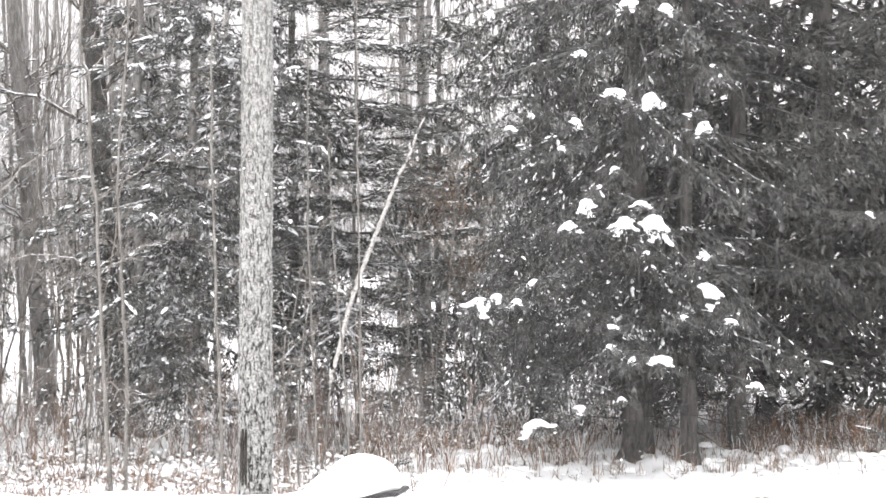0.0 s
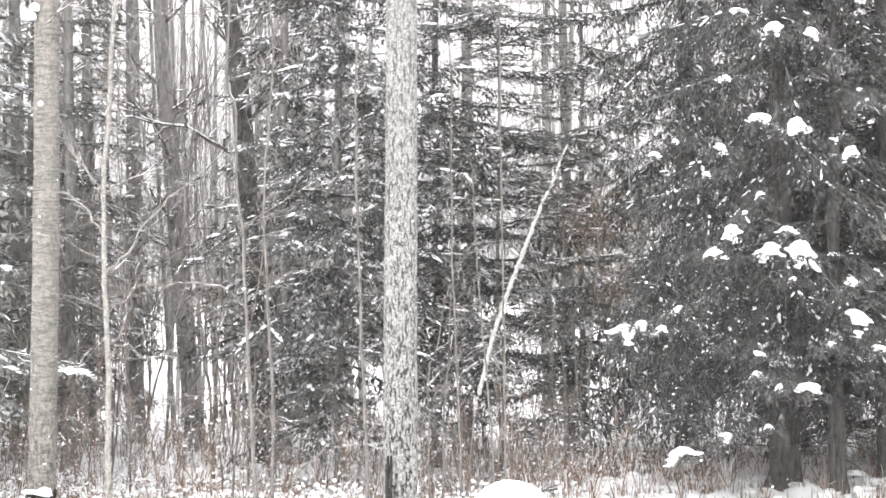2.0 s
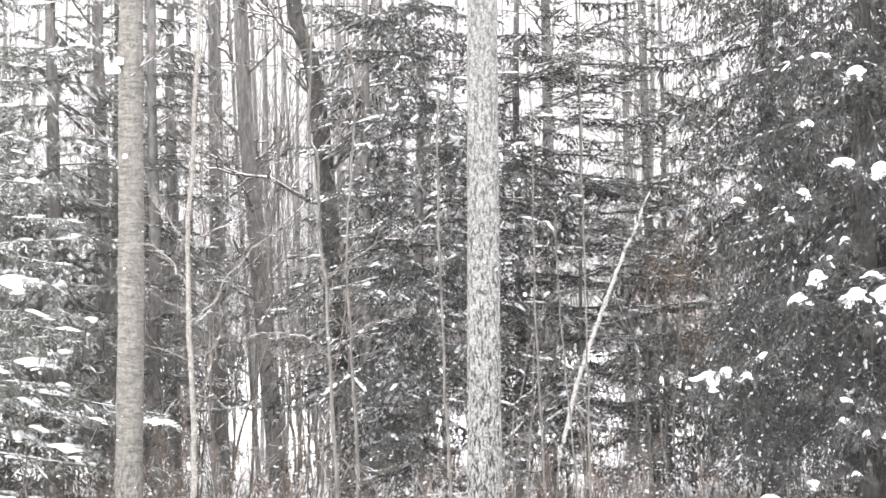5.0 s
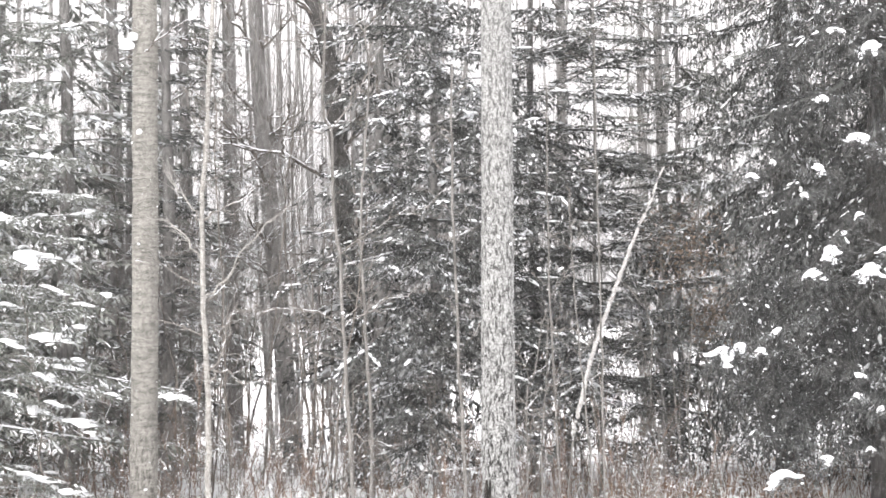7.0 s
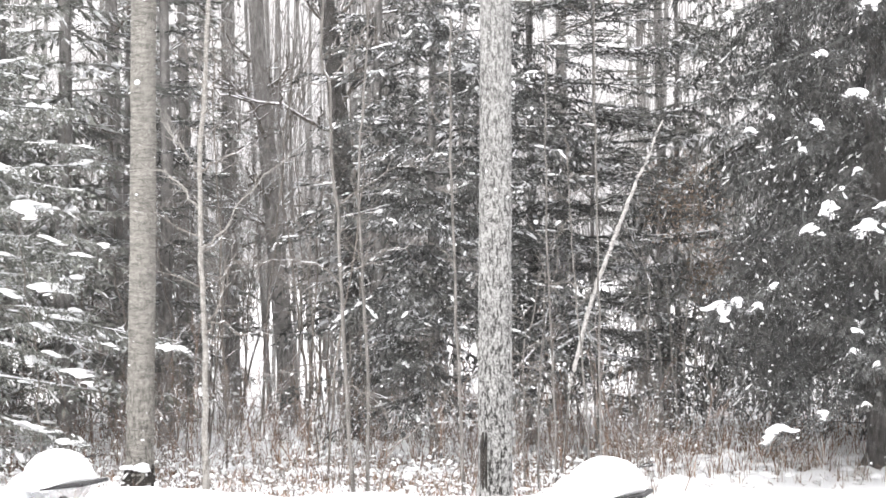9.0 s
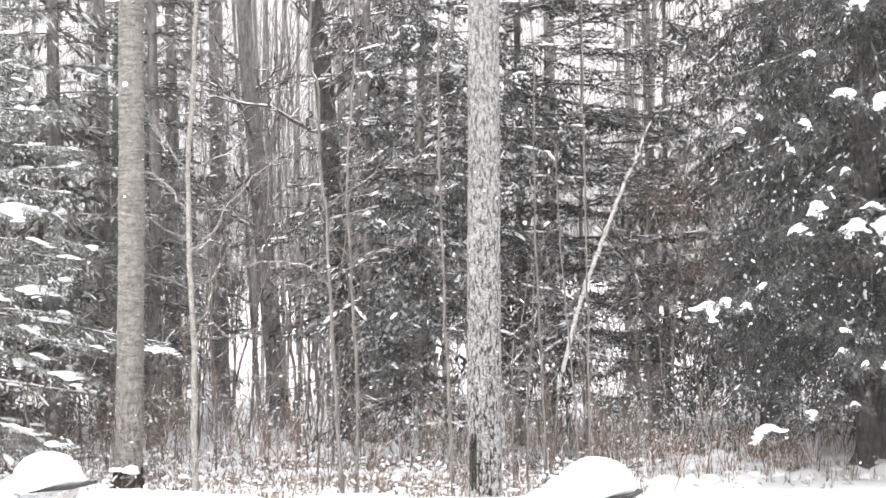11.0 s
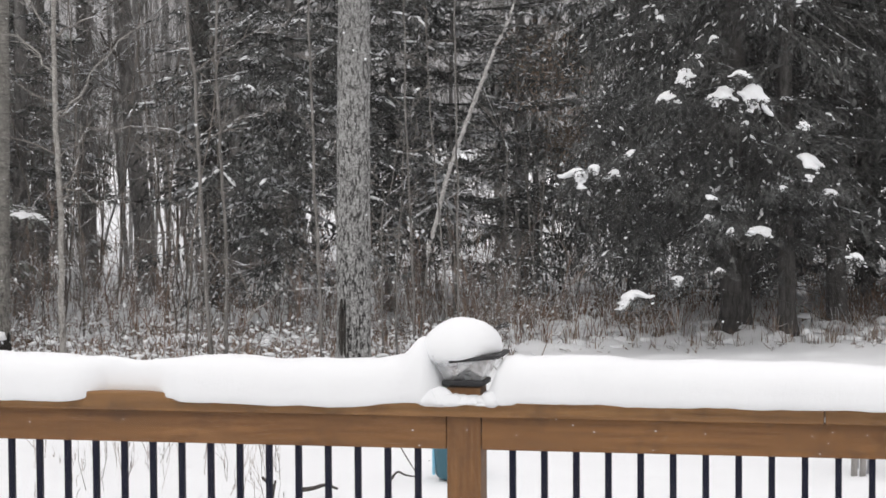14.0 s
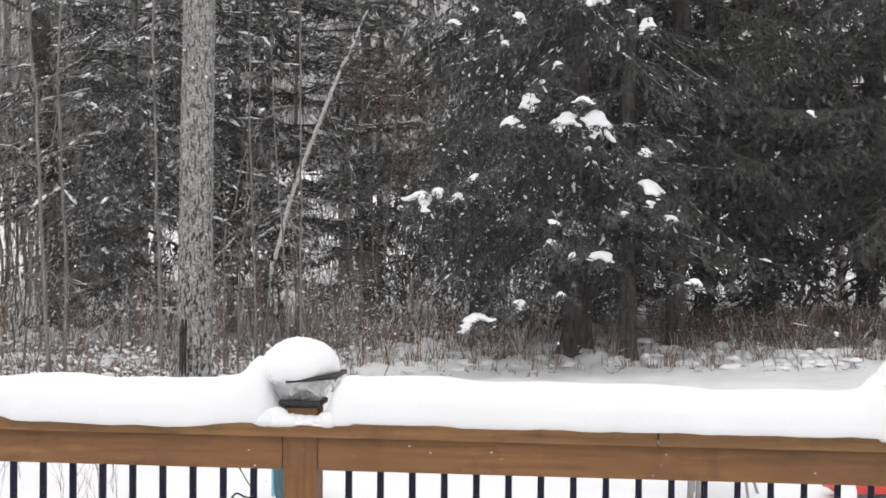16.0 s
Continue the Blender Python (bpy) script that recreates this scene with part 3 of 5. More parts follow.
# ---- the large trees ----
rnd = np.random.default_rng(5)
aspen = trunk_tree("aspen_tree", "tall pale grey aspen trunk with dark furrowed bark", "tree",
           [(-1.02, 20, -0.1), (-1.0, 20, 0.6), (-0.985, 20, 2.6), (-0.965, 20, 4.6), (-0.95, 20, 6.5), (-0.9, 20.1, 14.0)], 0.168, 0.115, BARK_ASPEN, 1, branches=0, rings=60, flare=0.25, sides=24, rough=0.015)
poplar = trunk_tree("poplar_tree", "grey-brown poplar trunk with bands across the bark", "tree",
           [(-4.95, 22.2, -0.1), (-4.94, 22.2, 0.6), (-4.9, 22.2, 2.7), (-4.87, 22.2, 6.1), (-4.8, 22.3, 14)], 0.15, 0.105, BARK_POPLAR, 2, rings=60, flare=0.3, sides=24, rough=0.035)
SCAR = bark("dark_scar", (0.012, 0.011, 0.01), (0.05, 0.045, 0.04))


def bark_scar(tree, mat):
    """A long dark split low in the trunk's bark."""
    g = Geo()
    z = np.linspace(0.28, 0.82, 12)
    w = 0.022 * np.sin(np.linspace(0.25, 2.9, 12)) ** 0.5
    a = -2.15
    for side in (0, 0.22):
        path = np.stack([np.cos(a + side + 0.03 * np.sin(z * 9)) * 0.168, np.sin(a + side + 0.03 * np.sin(z * 9)) * 0.168, z], 1)
        g.put(*tube(path, w * (1 - side), 8))
    part("bark_scar", g.mesh("bark_scar", [mat], True), tree, "dark split in the bark")


bark_scar(aspen, SCAR)
g = Geo()
twig(g, np.random.default_rng(12), (0.02, -0.1, 5.25), -0.5, 0.45, 0.7, 0.016, 4)
part("side_branch", g.mesh("side_branch", [TWIG]), poplar, "broken side branch")
for i, (dx, dz, w) in enumerate(((-0.09, 5.33, 0.1), (-0.02, 5.42, 0.07), (0.04, 4.4, 0.045), (0.02, 3.2, 0.02))):
    g = Geo()
    g.put(*lump(np.random.default_rng(30 + i), (dx, -0.14, dz), (w * 0.8, 0.05, w * 0.9), BALL2, 0.3))
    part("snow_pad", g.mesh("snow_pad", [SNOW], True), poplar, "pad of snow")
g = Geo()
zz = np.linspace(-0.05, 0.3, 12)
g.put(*tube(np.stack([0 * zz, 0 * zz, zz], 1), (0.152 + 0.05 * np.exp(-zz.clip(0) / 0.15)) * np.linspace(1.08, 0.98, 12), 22, 0.04, np.random.default_rng(44)))
part("root_collar", g.mesh("root_collar", [SCAR], True), poplar, "blackened bark at the foot")
for i, (dx, dz, w) in enumerate(((-0.09, 0.27, 0.07), (0.07, 0.25, 0.08), (0.16, 0.02, 0.13), (-0.2, 0.0, 0.1))):
    g = Geo()
    g.put(*lump(np.random.default_rng(35 + i), (dx, -0.15, dz), (w, 0.06, w * 0.6), BALL2, 0.4))
    part("snow_pad", g.mesh("snow_pad", [SNOW], True), poplar, "pad of snow")
birch = trunk_tree("birch_sapling", "slender white birch sapling with bare forking twigs", "tree",
           [(-4.0, 21, -0.1), (-4.0, 21, 1.0), (-4.0, 21, 1.7), (-4.03, 21, 2.55), (-4.04, 21, 3.47), (-3.99, 21, 4.16), (-3.95, 21, 5.04), (-3.91, 21, 5.62), (-3.8, 21, 9)], 0.033, 0.012, BARK_BIRCH, 3, branches=34, reach=0.75, rings=40, branch_from=1.5, twig_mat=FROSTED, rise=(0.3, 0.9), branch_r=0.3, wobble=0.004)
def limb(tree, base, points, r, mat, kids, seed):
    """One clear limb of a tree, with side twigs."""
    rng = np.random.default_rng(seed)
    pts = smooth_path(np.asarray(points, float) - np.asarray(base, float), 12)
    pts[1:] += rng.normal(0, 0.018, (11, 3))
    g = Geo()
    g.put(*tube(pts, r * np.linspace(1, 0.4, 12), 6))
    for _ in range(kids):
        k = rng.integers(3, 11)
        d = pts[k] - pts[k - 2]
        twig(g, rng, pts[k], math.atan2(d[1], d[0]) + rng.uniform(-0.9, 0.9), math.asin(max(-1, min(1, d[2] / np.linalg.norm(d)))) + rng.uniform(-0.7, 0.7), rng.uniform(0.15, 0.45), 0.0055, 2)
    part("limb", g.mesh("limb", [mat]), tree)


for i, pts in enumerate([
        [(-4.03, 21, 2.59), (-3.82, 20.95, 2.78), (-3.58, 20.95, 3.12), (-3.12, 20.95, 3.57)], [(-4.06, 21, 3.39), (-4.24, 20.95, 3.66), (-4.43, 20.95, 3.94)],
        [(-4.07, 21, 3.01), (-4.2, 20.95, 3.24), (-4.47, 20.95, 3.42)], [(-4.0, 21, 1.85), (-3.85, 20.9, 2.02), (-3.74, 20.9, 2.25)],
        [(-4.0, 21, 1.72), (-3.85, 20.9, 1.86), (-3.7, 20.9, 1.8), (-3.6, 20.9, 1.72)], [(-4.03, 21, 3.37), (-3.81, 20.95, 3.52), (-3.48, 20.95, 3.67)]]):
    limb(birch, (-4.0, 21, 0), pts, 0.013, BARK_BIRCH if i < 3 else FROSTED, 5, 900 + i)
leaning = trunk_tree("leaning_birch", "thin white birch stem leaning across the thicket", "tree",
           [(-0.44, 23.6, -0.05), (-0.38, 23.55, 0.5), (-0.34, 23.5, 0.9), (-0.29, 23.5, 1.2)], 0.012, 0.012, SAPLING, 4, rings=14, flare=0.1, wobble=0.004, sides=8)
g = Geo()
stem = smooth_path(np.array([(-0.33, 23.5, 1.02), (-0.29, 23.5, 1.22), (-0.18, 23.5, 1.62), (-0.04, 23.5, 2.13), (0.12, 23.5, 2.55), (0.26, 23.5, 2.91), (0.43, 23.5, 3.33), (0.57, 23.5, 3.63), (0.74, 23.6, 4.05)]) - np.array([-0.44, 23.6, 0]), 46)
stem[1:] += np.random.default_rng(41).normal(0, 0.006, (45, 3))
g.put(*tube(stem, np.interp(np.linspace(0, 1, 46), [0, 0.03, 0.1, 0.5, 0.85, 1], [0.004, 0.014, 0.026, 0.024, 0.018, 0.008]), 10, 0.06, np.random.default_rng(42)))
part("stem", g.mesh("stem", [BARK_WHITE], True), leaning, "white leaning stem")
limb(leaning, (-0.44, 23.6, 0), [(-0.13, 23.40, 1.65), (0.12, 23.40, 1.82), (0.43, 23.40, 2.07)], 0.009, SAPLING, 3, 950)
trunk_tree("bare_tree", "dark leaning trunk of a bare tree", "tree",
           [(-3.45, 30, -0.1), (-3.6, 30, 2.5), (-3.67, 30, 3.6), (-3.71, 30, 4.4), (-3.8, 30, 5.5), (-3.95, 30, 6.6), (-4.2, 30, 7.5), (-4.5, 30, 12)], 0.17, 0.08, BARK_SPRUCE, 5, branches=26, reach=1.6, branch_from=4)
for i, (pts, r, m) in enumerate([
        ([(-4.72, 32, -0.1), (-4.8, 32, 0.8), (-5.1, 32, 4.4), (-5.26, 32, 6.6), (-5.4, 32, 13)], 0.16, BARK_GREY),
        ([(-6.0, 34, -0.1), (-6.04, 34, 2.7), (-6.06, 34, 6.9), (-6.1, 34, 13)], 0.15, BARK_GREY),
        ([(-7.0, 30, -0.1), (-7.03, 30, 5.0), (-7.08, 30, 7.1), (-7.1, 30, 13)], 0.12, BARK_GREY),
        ([(-0.6, 33, -0.1), (-0.55, 33, 5), (-0.6, 33, 13)], 0.11, BARK_GREY),
        ([(1.1, 33, -0.1), (1.0, 33, 5), (0.9, 33, 13)], 0.09, BARK_GREY)]):
    trunk_tree("bare_tree", "grey trunk of a bare forest tree", "tree", pts, r, r * 0.45, m, 20 + i, branches=30, reach=1.5, branch_from=2.5, kids=6)

rnd_far = np.random.default_rng(52)
for i in range(30):
    y = rnd_far.uniform(33, 46)
    x = rnd_far.uniform(-0.169, -0.084) * y
    lean = rnd_far.normal(0, 0.35)
    r = rnd_far.uniform(0.025, 0.052)
    trunk_tree("slim_tree", "slim bare tree paled by haze in the far woods", "tree", [(x, y, -0.1), (x + lean * 0.4, y, 4), (x + lean, y, 12)], r, r * 0.4, BARK_FAR_HAZE, 560 + i, branches=22, reach=1.2, branch_from=2.0, kids=4, sides=8, rings=12, twig_mat=BARK_FAR_HAZE, branch_r=0.2, rise=(0.3, 1.1))

# slim saplings in the thicket
for i, (pts, r) in enumerate([
        ([(-1.39, 21.5, -0.05), (-1.4, 21.5, 0.1), (-1.45, 21.5, 1.5), (-1.49, 21.5, 2.6), (-1.51, 21.5, 4.0), (-1.5, 21.5, 5)], 0.03),
        ([(-0.45, 22, -0.05), (-0.47, 22, 0.8), (-0.53, 22, 2.7), (-0.54, 22, 4.1), (-0.53, 22, 4.8)], 0.022),
        ([(0.02, 22, -0.05), (0.01, 22, 0.9), (0.0, 22, 2.5), (-0.02, 22, 4.0), (-0.02, 22, 6.5)], 0.02),
        ([(-0.79, 22, -0.05), (-0.79, 22, 1.44), (-0.71, 22, 1.76), (-0.6, 22, 2.35), (-0.41, 22, 2.81)], 0.015),
        ([(-0.65, 22, -0.05), (-0.64, 22, 0.57), (-0.62, 22, 1.29), (-0.57, 22, 1.76), (-0.56, 22, 2.35)], 0.018),
        ([(-2.4, 21.5, -0.05), (-2.39, 21.5, 1.37), (-2.44, 21.5, 2.38), (-2.47, 21.5, 3.47), (-2.42, 21.5, 4.09), (-2.37, 21.5, 4.88), (-2.41, 21.5, 5.4)], 0.03),
        ([(-0.1, 22, -0.05), (-0.14, 22, 1.0), (-0.25, 22, 2.3), (-0.3, 22, 3.2), (-0.32, 22, 3.6)], 0.018),
        ([(-2.54, 21.5, -0.05), (-2.58, 21.5, 0.7), (-2.67, 21.5, 2.38), (-2.69, 21.5, 3.01), (-2.75, 21.5, 3.48), (-2.76, 21.5, 4.27), (-2.84, 21.5, 4.49), (-2.85, 21.5, 4.89), (-2.82, 21.5, 5.43), (-2.8, 21.5, 6.8)], 0.034)]):
    young = trunk_tree("sapling", "slim bare grey sapling in the thicket", "sapling", pts, r * 0.7, r * 0.3, SAPLING, 40 + i, twig_mat=FROSTED, branches=12 if r < 0.03 else 20, reach=0.6, sides=8, rings=30, branch_from=0.8, group="saplings", rough=0.03, kids=3, flare=0.1, wobble=0.006)

for i, pts in enumerate([
        [(-2.72, 21.5, 3.0), (-2.4, 21.4, 3.25), (-2.05, 21.4, 3.45), (-1.75, 21.4, 3.5)], [(-2.66, 21.5, 2.2), (-2.9, 21.4, 2.45), (-3.3, 21.4, 2.5), (-3.7, 21.4, 2.4)],
        [(-2.66, 21.5, 2.3), (-2.3, 21.4, 2.5), (-1.95, 21.4, 2.62)], [(-2.76, 21.5, 4.27), (-2.59, 21.5, 4.53), (-2.43, 21.5, 4.86), (-2.35, 21.5, 5.07)],
        [(-2.41, 21.5, 5.35), (-2.54, 21.5, 5.49), (-2.82, 21.45, 5.45), (-3.1, 21.45, 5.3), (-3.37, 21.45, 5.25), (-3.65, 21.45, 5.32)],
        [(-2.6, 21.5, 1.2), (-2.4, 21.4, 1.1), (-2.2, 21.4, 0.95)], [(-2.62, 21.5, 1.5), (-3.0, 21.4, 1.35), (-3.5, 21.4, 1.3)]]):
    limb(young, (-2.54, 21.5, 0), pts, 0.0085, FROSTED, 7, 920 + i)
arch = thing("arched_stem", "bare stem bent over in an arch", "sapling", (-2.22, 21, 0), "saplings")
limb(arch, (-2.22, 21, 0), [(-2.22, 21, 0.0), (-2.15, 21, 0.45), (-1.85, 21, 0.76), (-1.5, 21, 0.85), (-1.2, 21, 0.84)], 0.012, FROSTED, 3, 940)

CLUMPS = [(2.44, 22.3, 2.98, 0.25), (2.24, 22.3, 2.75, 0.24), (2.81, 22.3, 2.78, 0.31), (3.02, 22.3, 3.01, 0.18), (3.19, 22.3, 2.75, 0.39), (3.71, 22.3, 2.46, 0.21), (3.80, 22.3, 2.02, 0.33), (4.00, 22.3, 1.75, 0.23), (3.50, 22.3, 1.80, 0.11), (2.74, 22.3, 1.69, 0.13), (2.70, 22.3, 1.49, 0.12), (3.23, 22.3, 1.32, 0.30), (2.92, 22.3, 1.34, 0.09), (2.81, 22.3, 0.92, 0.10), (1.90, 22.3, 0.62, 0.30), (2.35, 22.3, 0.82, 0.16), (1.67, 22.3, 1.96, 0.18), (1.84, 22.3, 2.17, 0.14), (1.26, 22.3, 1.92, 0.28), (1.45, 22.3, 2.01, 0.18), (4.28, 22.3, 1.04, 0.21), (3.07, 22.3, 2.49, 0.10), (3.98, 22.3, 2.57, 0.11), (5.53, 22.3, 2.91, 0.11), (5.84, 22.3, 0.51, 0.11)]
HIGH_CLUMPS = [(3.13, 22.3, 4.11, 0.30), (2.88, 22.3, 5.15, 0.23), (3.32, 22.3, 5.11, 0.24), (3.70, 22.3, 3.81, 0.22), (2.34, 22.3, 3.88, 0.19), (2.73, 22.3, 4.20, 0.25), (2.37, 22.3, 4.64, 0.17), (3.90, 22.3, 4.40, 0.10), (3.82, 22.3, 4.51, 0.12), (2.18, 22.3, 3.61, 0.11), (2.58, 22.3, 3.21, 0.10), (3.53, 22.3, 3.97, 0.11), (1.61, 22.3, 3.82, 0.13), (1.85, 22.3, 3.97, 0.12), (1.42, 22.6, 5.09, 0.16), (2.56, 22.5, 5.39, 0.18), (2.77, 22.5, 3.4, 0.12)]
LEFT_CLUMPS = [(-6.63, 22.9, 3.56, 0.3), (-6.32, 22.9, 3.1, 0.34), (-6.07, 22.9, 2.75, 0.22), (-5.49, 22.9, 2.68, 0.14), (-6.08, 22.9, 2.21, 0.4), (-6.2, 22.9, 1.77, 0.25),
               (-6.09, 22.9, 1.47, 0.22), (-5.74, 22.9, 1.23, 0.34), (-6.28, 22.9, 1.38, 0.26), (-5.41, 22.9, 1.56, 0.16), (-4.81, 23.4, 1.51, 0.26), (-6.3, 22.9, 0.65, 0.28),
               (-5.87, 22.9, 0.48, 0.25), (-6.68, 22.9, 4.17, 0.2), (-5.67, 22.9, 3.78, 0.14), (-6.57, 22.9, 1.57, 0.2), (-6.53, 22.9, 2.14, 0.24), (-6.59, 22.9, 2.58, 0.2), (-5.82, 22.9, 1.94, 0.18)]
MID_CLUMPS = [(-2.64, 25, 3.08, 0.13), (-2.07, 25, 2.87, 0.12), (-2.42, 25, 2.64, 0.09), (-3.19, 25, 4.12, 0.10), (-1.82, 25, 4.16, 0.16), (-1.54, 25, 4.81, 0.18), (-2.02, 25, 5.22, 0.10),
              (-2.13, 25, 4.41, 0.10), (-1.62, 25, 3.38, 0.12), (-2.46, 25, 1.89, 0.14), (-2.05, 25, 1.82, 0.13), (-1.46, 25, 2.32, 0.09), (-0.48, 25, 2.93, 0.10), (-2.73, 25, 1.55, 0.09)]
spruce(101, 3.31, 24.88, 16, 2.85, 0.19, 1.75, 19, NEEDLE_DARK, "large dark spruce with snow clumps on drooping boughs", 6.0, kinds=BIG, pad=0.02, skirt=0.75, tilt=(-0.5, 0.0), narrow=0.75, streak=1.8, dense_to=7.3, dead=22, clumps=CLUMPS + HIGH_CLUMPS, slot=(-1.3, 0.42, 2.85, 4.1), front=0.15,
       fill=[(44, (1.15, 2.6), (22.5, 23.6), (0.75, 2.6), 1.15), (14, (2.3, 4.2), (22.6, 23.8), (1.25, 2.3), 0.9)])
spruce(102, 3.87, 24.5, 12, 1.7, 0.106, 1.2, 17, NEEDLE_DARK, "slim dark spruce in front of a larger one", 3.0, pad=0.016, dead=12, slot=(-1.57, 0.9, 2.6, 4.3))
spruce(113, 3.79, 24.35, 3.3, 1.15, 0.045, 0.95, 22, NEEDLE_DARK, "young dark spruce before the tall ones", 1.5, pad=0.016)
spruce(103, 4.64, 25.45, 17, 2.6, 0.125, 1.35, 10, NEEDLE_BARE_SHADE, "dark shaded spruce with a bare lower trunk", 0.3, kinds=BIG, pad=0.016, dead=20, dense_to=6.1)
spruce(104, 7.6, 25.6, 17, 2.9, 0.12, 1.45, 10, NEEDLE_BARE_SHADE, "dark broad spruce with little snow", 0.6, kinds=BIG, pad=0.018, dead=20, dense_to=6.1, fill=[(16, (6.1, 7.5), (23.8, 24.8), (1.9, 5.0), 1.2)])
spruce(105, 8.6, 31, 17, 2.8, 0.18, 1.3, 16, NEEDLE_BARE_SHADE, "dark spruce at the back of the clearing", 0.3, kinds=COARSE, dead=16)
for i, (x, y, h, r) in enumerate([(6.4, 28.4, 17, 2.6), (5.7, 29, 16, 2.5), (4.3, 30.5, 16, 2.3), (8.4, 27.8, 16, 2.4), (7.0, 31.5, 16, 2.6), (10.2, 30, 16, 2.6)]):
    spruce(140 + i, x, y, h, r, 0.15, 0.8, 10, NEEDLE_BARE_SHADE, "dark spruce deep in the stand", 0.3, kinds=COARSE, pad=0.02, dead=10)
spruce(114, 1.16, 30.5, 15, 1.9, 0.05, 1.0, 14, NEEDLE_FAR_HAZE, "grey hazy spruce dusted with snow", 2.0, kinds=SPARSE + BOUGHS[:2], pad=0.024, dead=12, bark_mat=BARK_GREY)
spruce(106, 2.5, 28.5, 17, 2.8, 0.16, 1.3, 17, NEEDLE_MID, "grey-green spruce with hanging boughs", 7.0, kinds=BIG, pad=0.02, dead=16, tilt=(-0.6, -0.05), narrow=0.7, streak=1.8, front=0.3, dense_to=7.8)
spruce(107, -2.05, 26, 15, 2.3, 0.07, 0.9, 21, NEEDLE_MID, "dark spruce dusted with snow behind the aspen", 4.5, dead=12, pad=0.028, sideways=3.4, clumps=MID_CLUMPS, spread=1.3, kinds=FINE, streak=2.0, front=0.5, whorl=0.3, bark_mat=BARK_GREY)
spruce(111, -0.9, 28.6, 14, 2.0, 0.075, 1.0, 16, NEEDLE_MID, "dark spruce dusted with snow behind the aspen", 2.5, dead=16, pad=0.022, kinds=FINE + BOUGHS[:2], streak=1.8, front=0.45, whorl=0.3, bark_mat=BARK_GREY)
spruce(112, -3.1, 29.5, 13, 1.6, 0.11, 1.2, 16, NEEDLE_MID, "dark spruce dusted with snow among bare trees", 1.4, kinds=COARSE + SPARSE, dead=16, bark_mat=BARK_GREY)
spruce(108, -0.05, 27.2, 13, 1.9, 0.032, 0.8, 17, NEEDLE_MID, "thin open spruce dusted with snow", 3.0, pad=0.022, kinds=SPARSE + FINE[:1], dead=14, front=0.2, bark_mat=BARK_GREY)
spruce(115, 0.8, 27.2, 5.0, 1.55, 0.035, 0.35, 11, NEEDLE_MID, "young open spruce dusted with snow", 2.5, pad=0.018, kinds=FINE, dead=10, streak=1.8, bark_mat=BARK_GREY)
spruce(109, -7.5, 24.3, 11, 2.7, 0.13, 0.4, 13, NEEDLE_SNOWY_HAZE, "young spruce loaded with fresh snow", 2.5, pad=0.045, tilt=(-0.05, 0.2), kinds=FINE, streak=2.2, clumps=LEFT_CLUMPS, sideways=0.1, spread=1.5)
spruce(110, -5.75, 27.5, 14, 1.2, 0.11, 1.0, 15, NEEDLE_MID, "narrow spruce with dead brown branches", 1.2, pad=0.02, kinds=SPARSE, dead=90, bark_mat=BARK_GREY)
# far spruces, their needle colour paled for haze
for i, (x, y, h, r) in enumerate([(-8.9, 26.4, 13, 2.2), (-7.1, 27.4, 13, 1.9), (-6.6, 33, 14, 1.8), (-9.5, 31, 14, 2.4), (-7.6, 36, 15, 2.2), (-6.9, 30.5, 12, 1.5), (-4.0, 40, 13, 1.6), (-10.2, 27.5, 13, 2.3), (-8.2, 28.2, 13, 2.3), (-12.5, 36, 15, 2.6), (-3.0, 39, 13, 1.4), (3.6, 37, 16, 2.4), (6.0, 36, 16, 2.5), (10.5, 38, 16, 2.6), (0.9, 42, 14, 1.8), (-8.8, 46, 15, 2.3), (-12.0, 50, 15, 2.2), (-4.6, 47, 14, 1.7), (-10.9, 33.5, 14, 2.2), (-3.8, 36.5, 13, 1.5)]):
    spruce(120 + i, x, y, h, r, 0.14, 0.8, 12 if y < 29 else 9 if y < 34 else 5, NEEDLE_FAR_HAZE, "far spruce paled by haze and dusted with snow", 1.0, kinds=COARSE, dense_to=10, pad=0.05, bark_mat=BARK_GREY)

# bare shrubs among the trees
for i in range(29):
    y = rnd.uniform(22.6, 31)
    x = rnd.uniform(-0.3, -0.1) * y
    h = rnd.uniform(2.5, 5.5)
    dx = rnd.uniform(-0.5, 0.5)
    gap = -0.178 < x / y < -0.112
    trunk_tree("bare_shrub", "spindly bare shrub with fine snow-dusted twigs", "shrub", [(x, y, -0.05), (x + dx * 0.3, y, h * 0.4), (x + dx, y, h)], rnd.uniform(0.01, 0.022), 0.006, TWIG, 60 + i,
               twig_mat=FROSTED, branches=10 if gap else 24, reach=0.9 if gap else 1.3, sides=6, rings=14, branch_from=1.7 if gap else 0.4, group="bare shrubs", kids=5, flare=0.1, rise=(-0.1, 1.1), branch_r=0.32, wobble=0.02, thin=0.003)


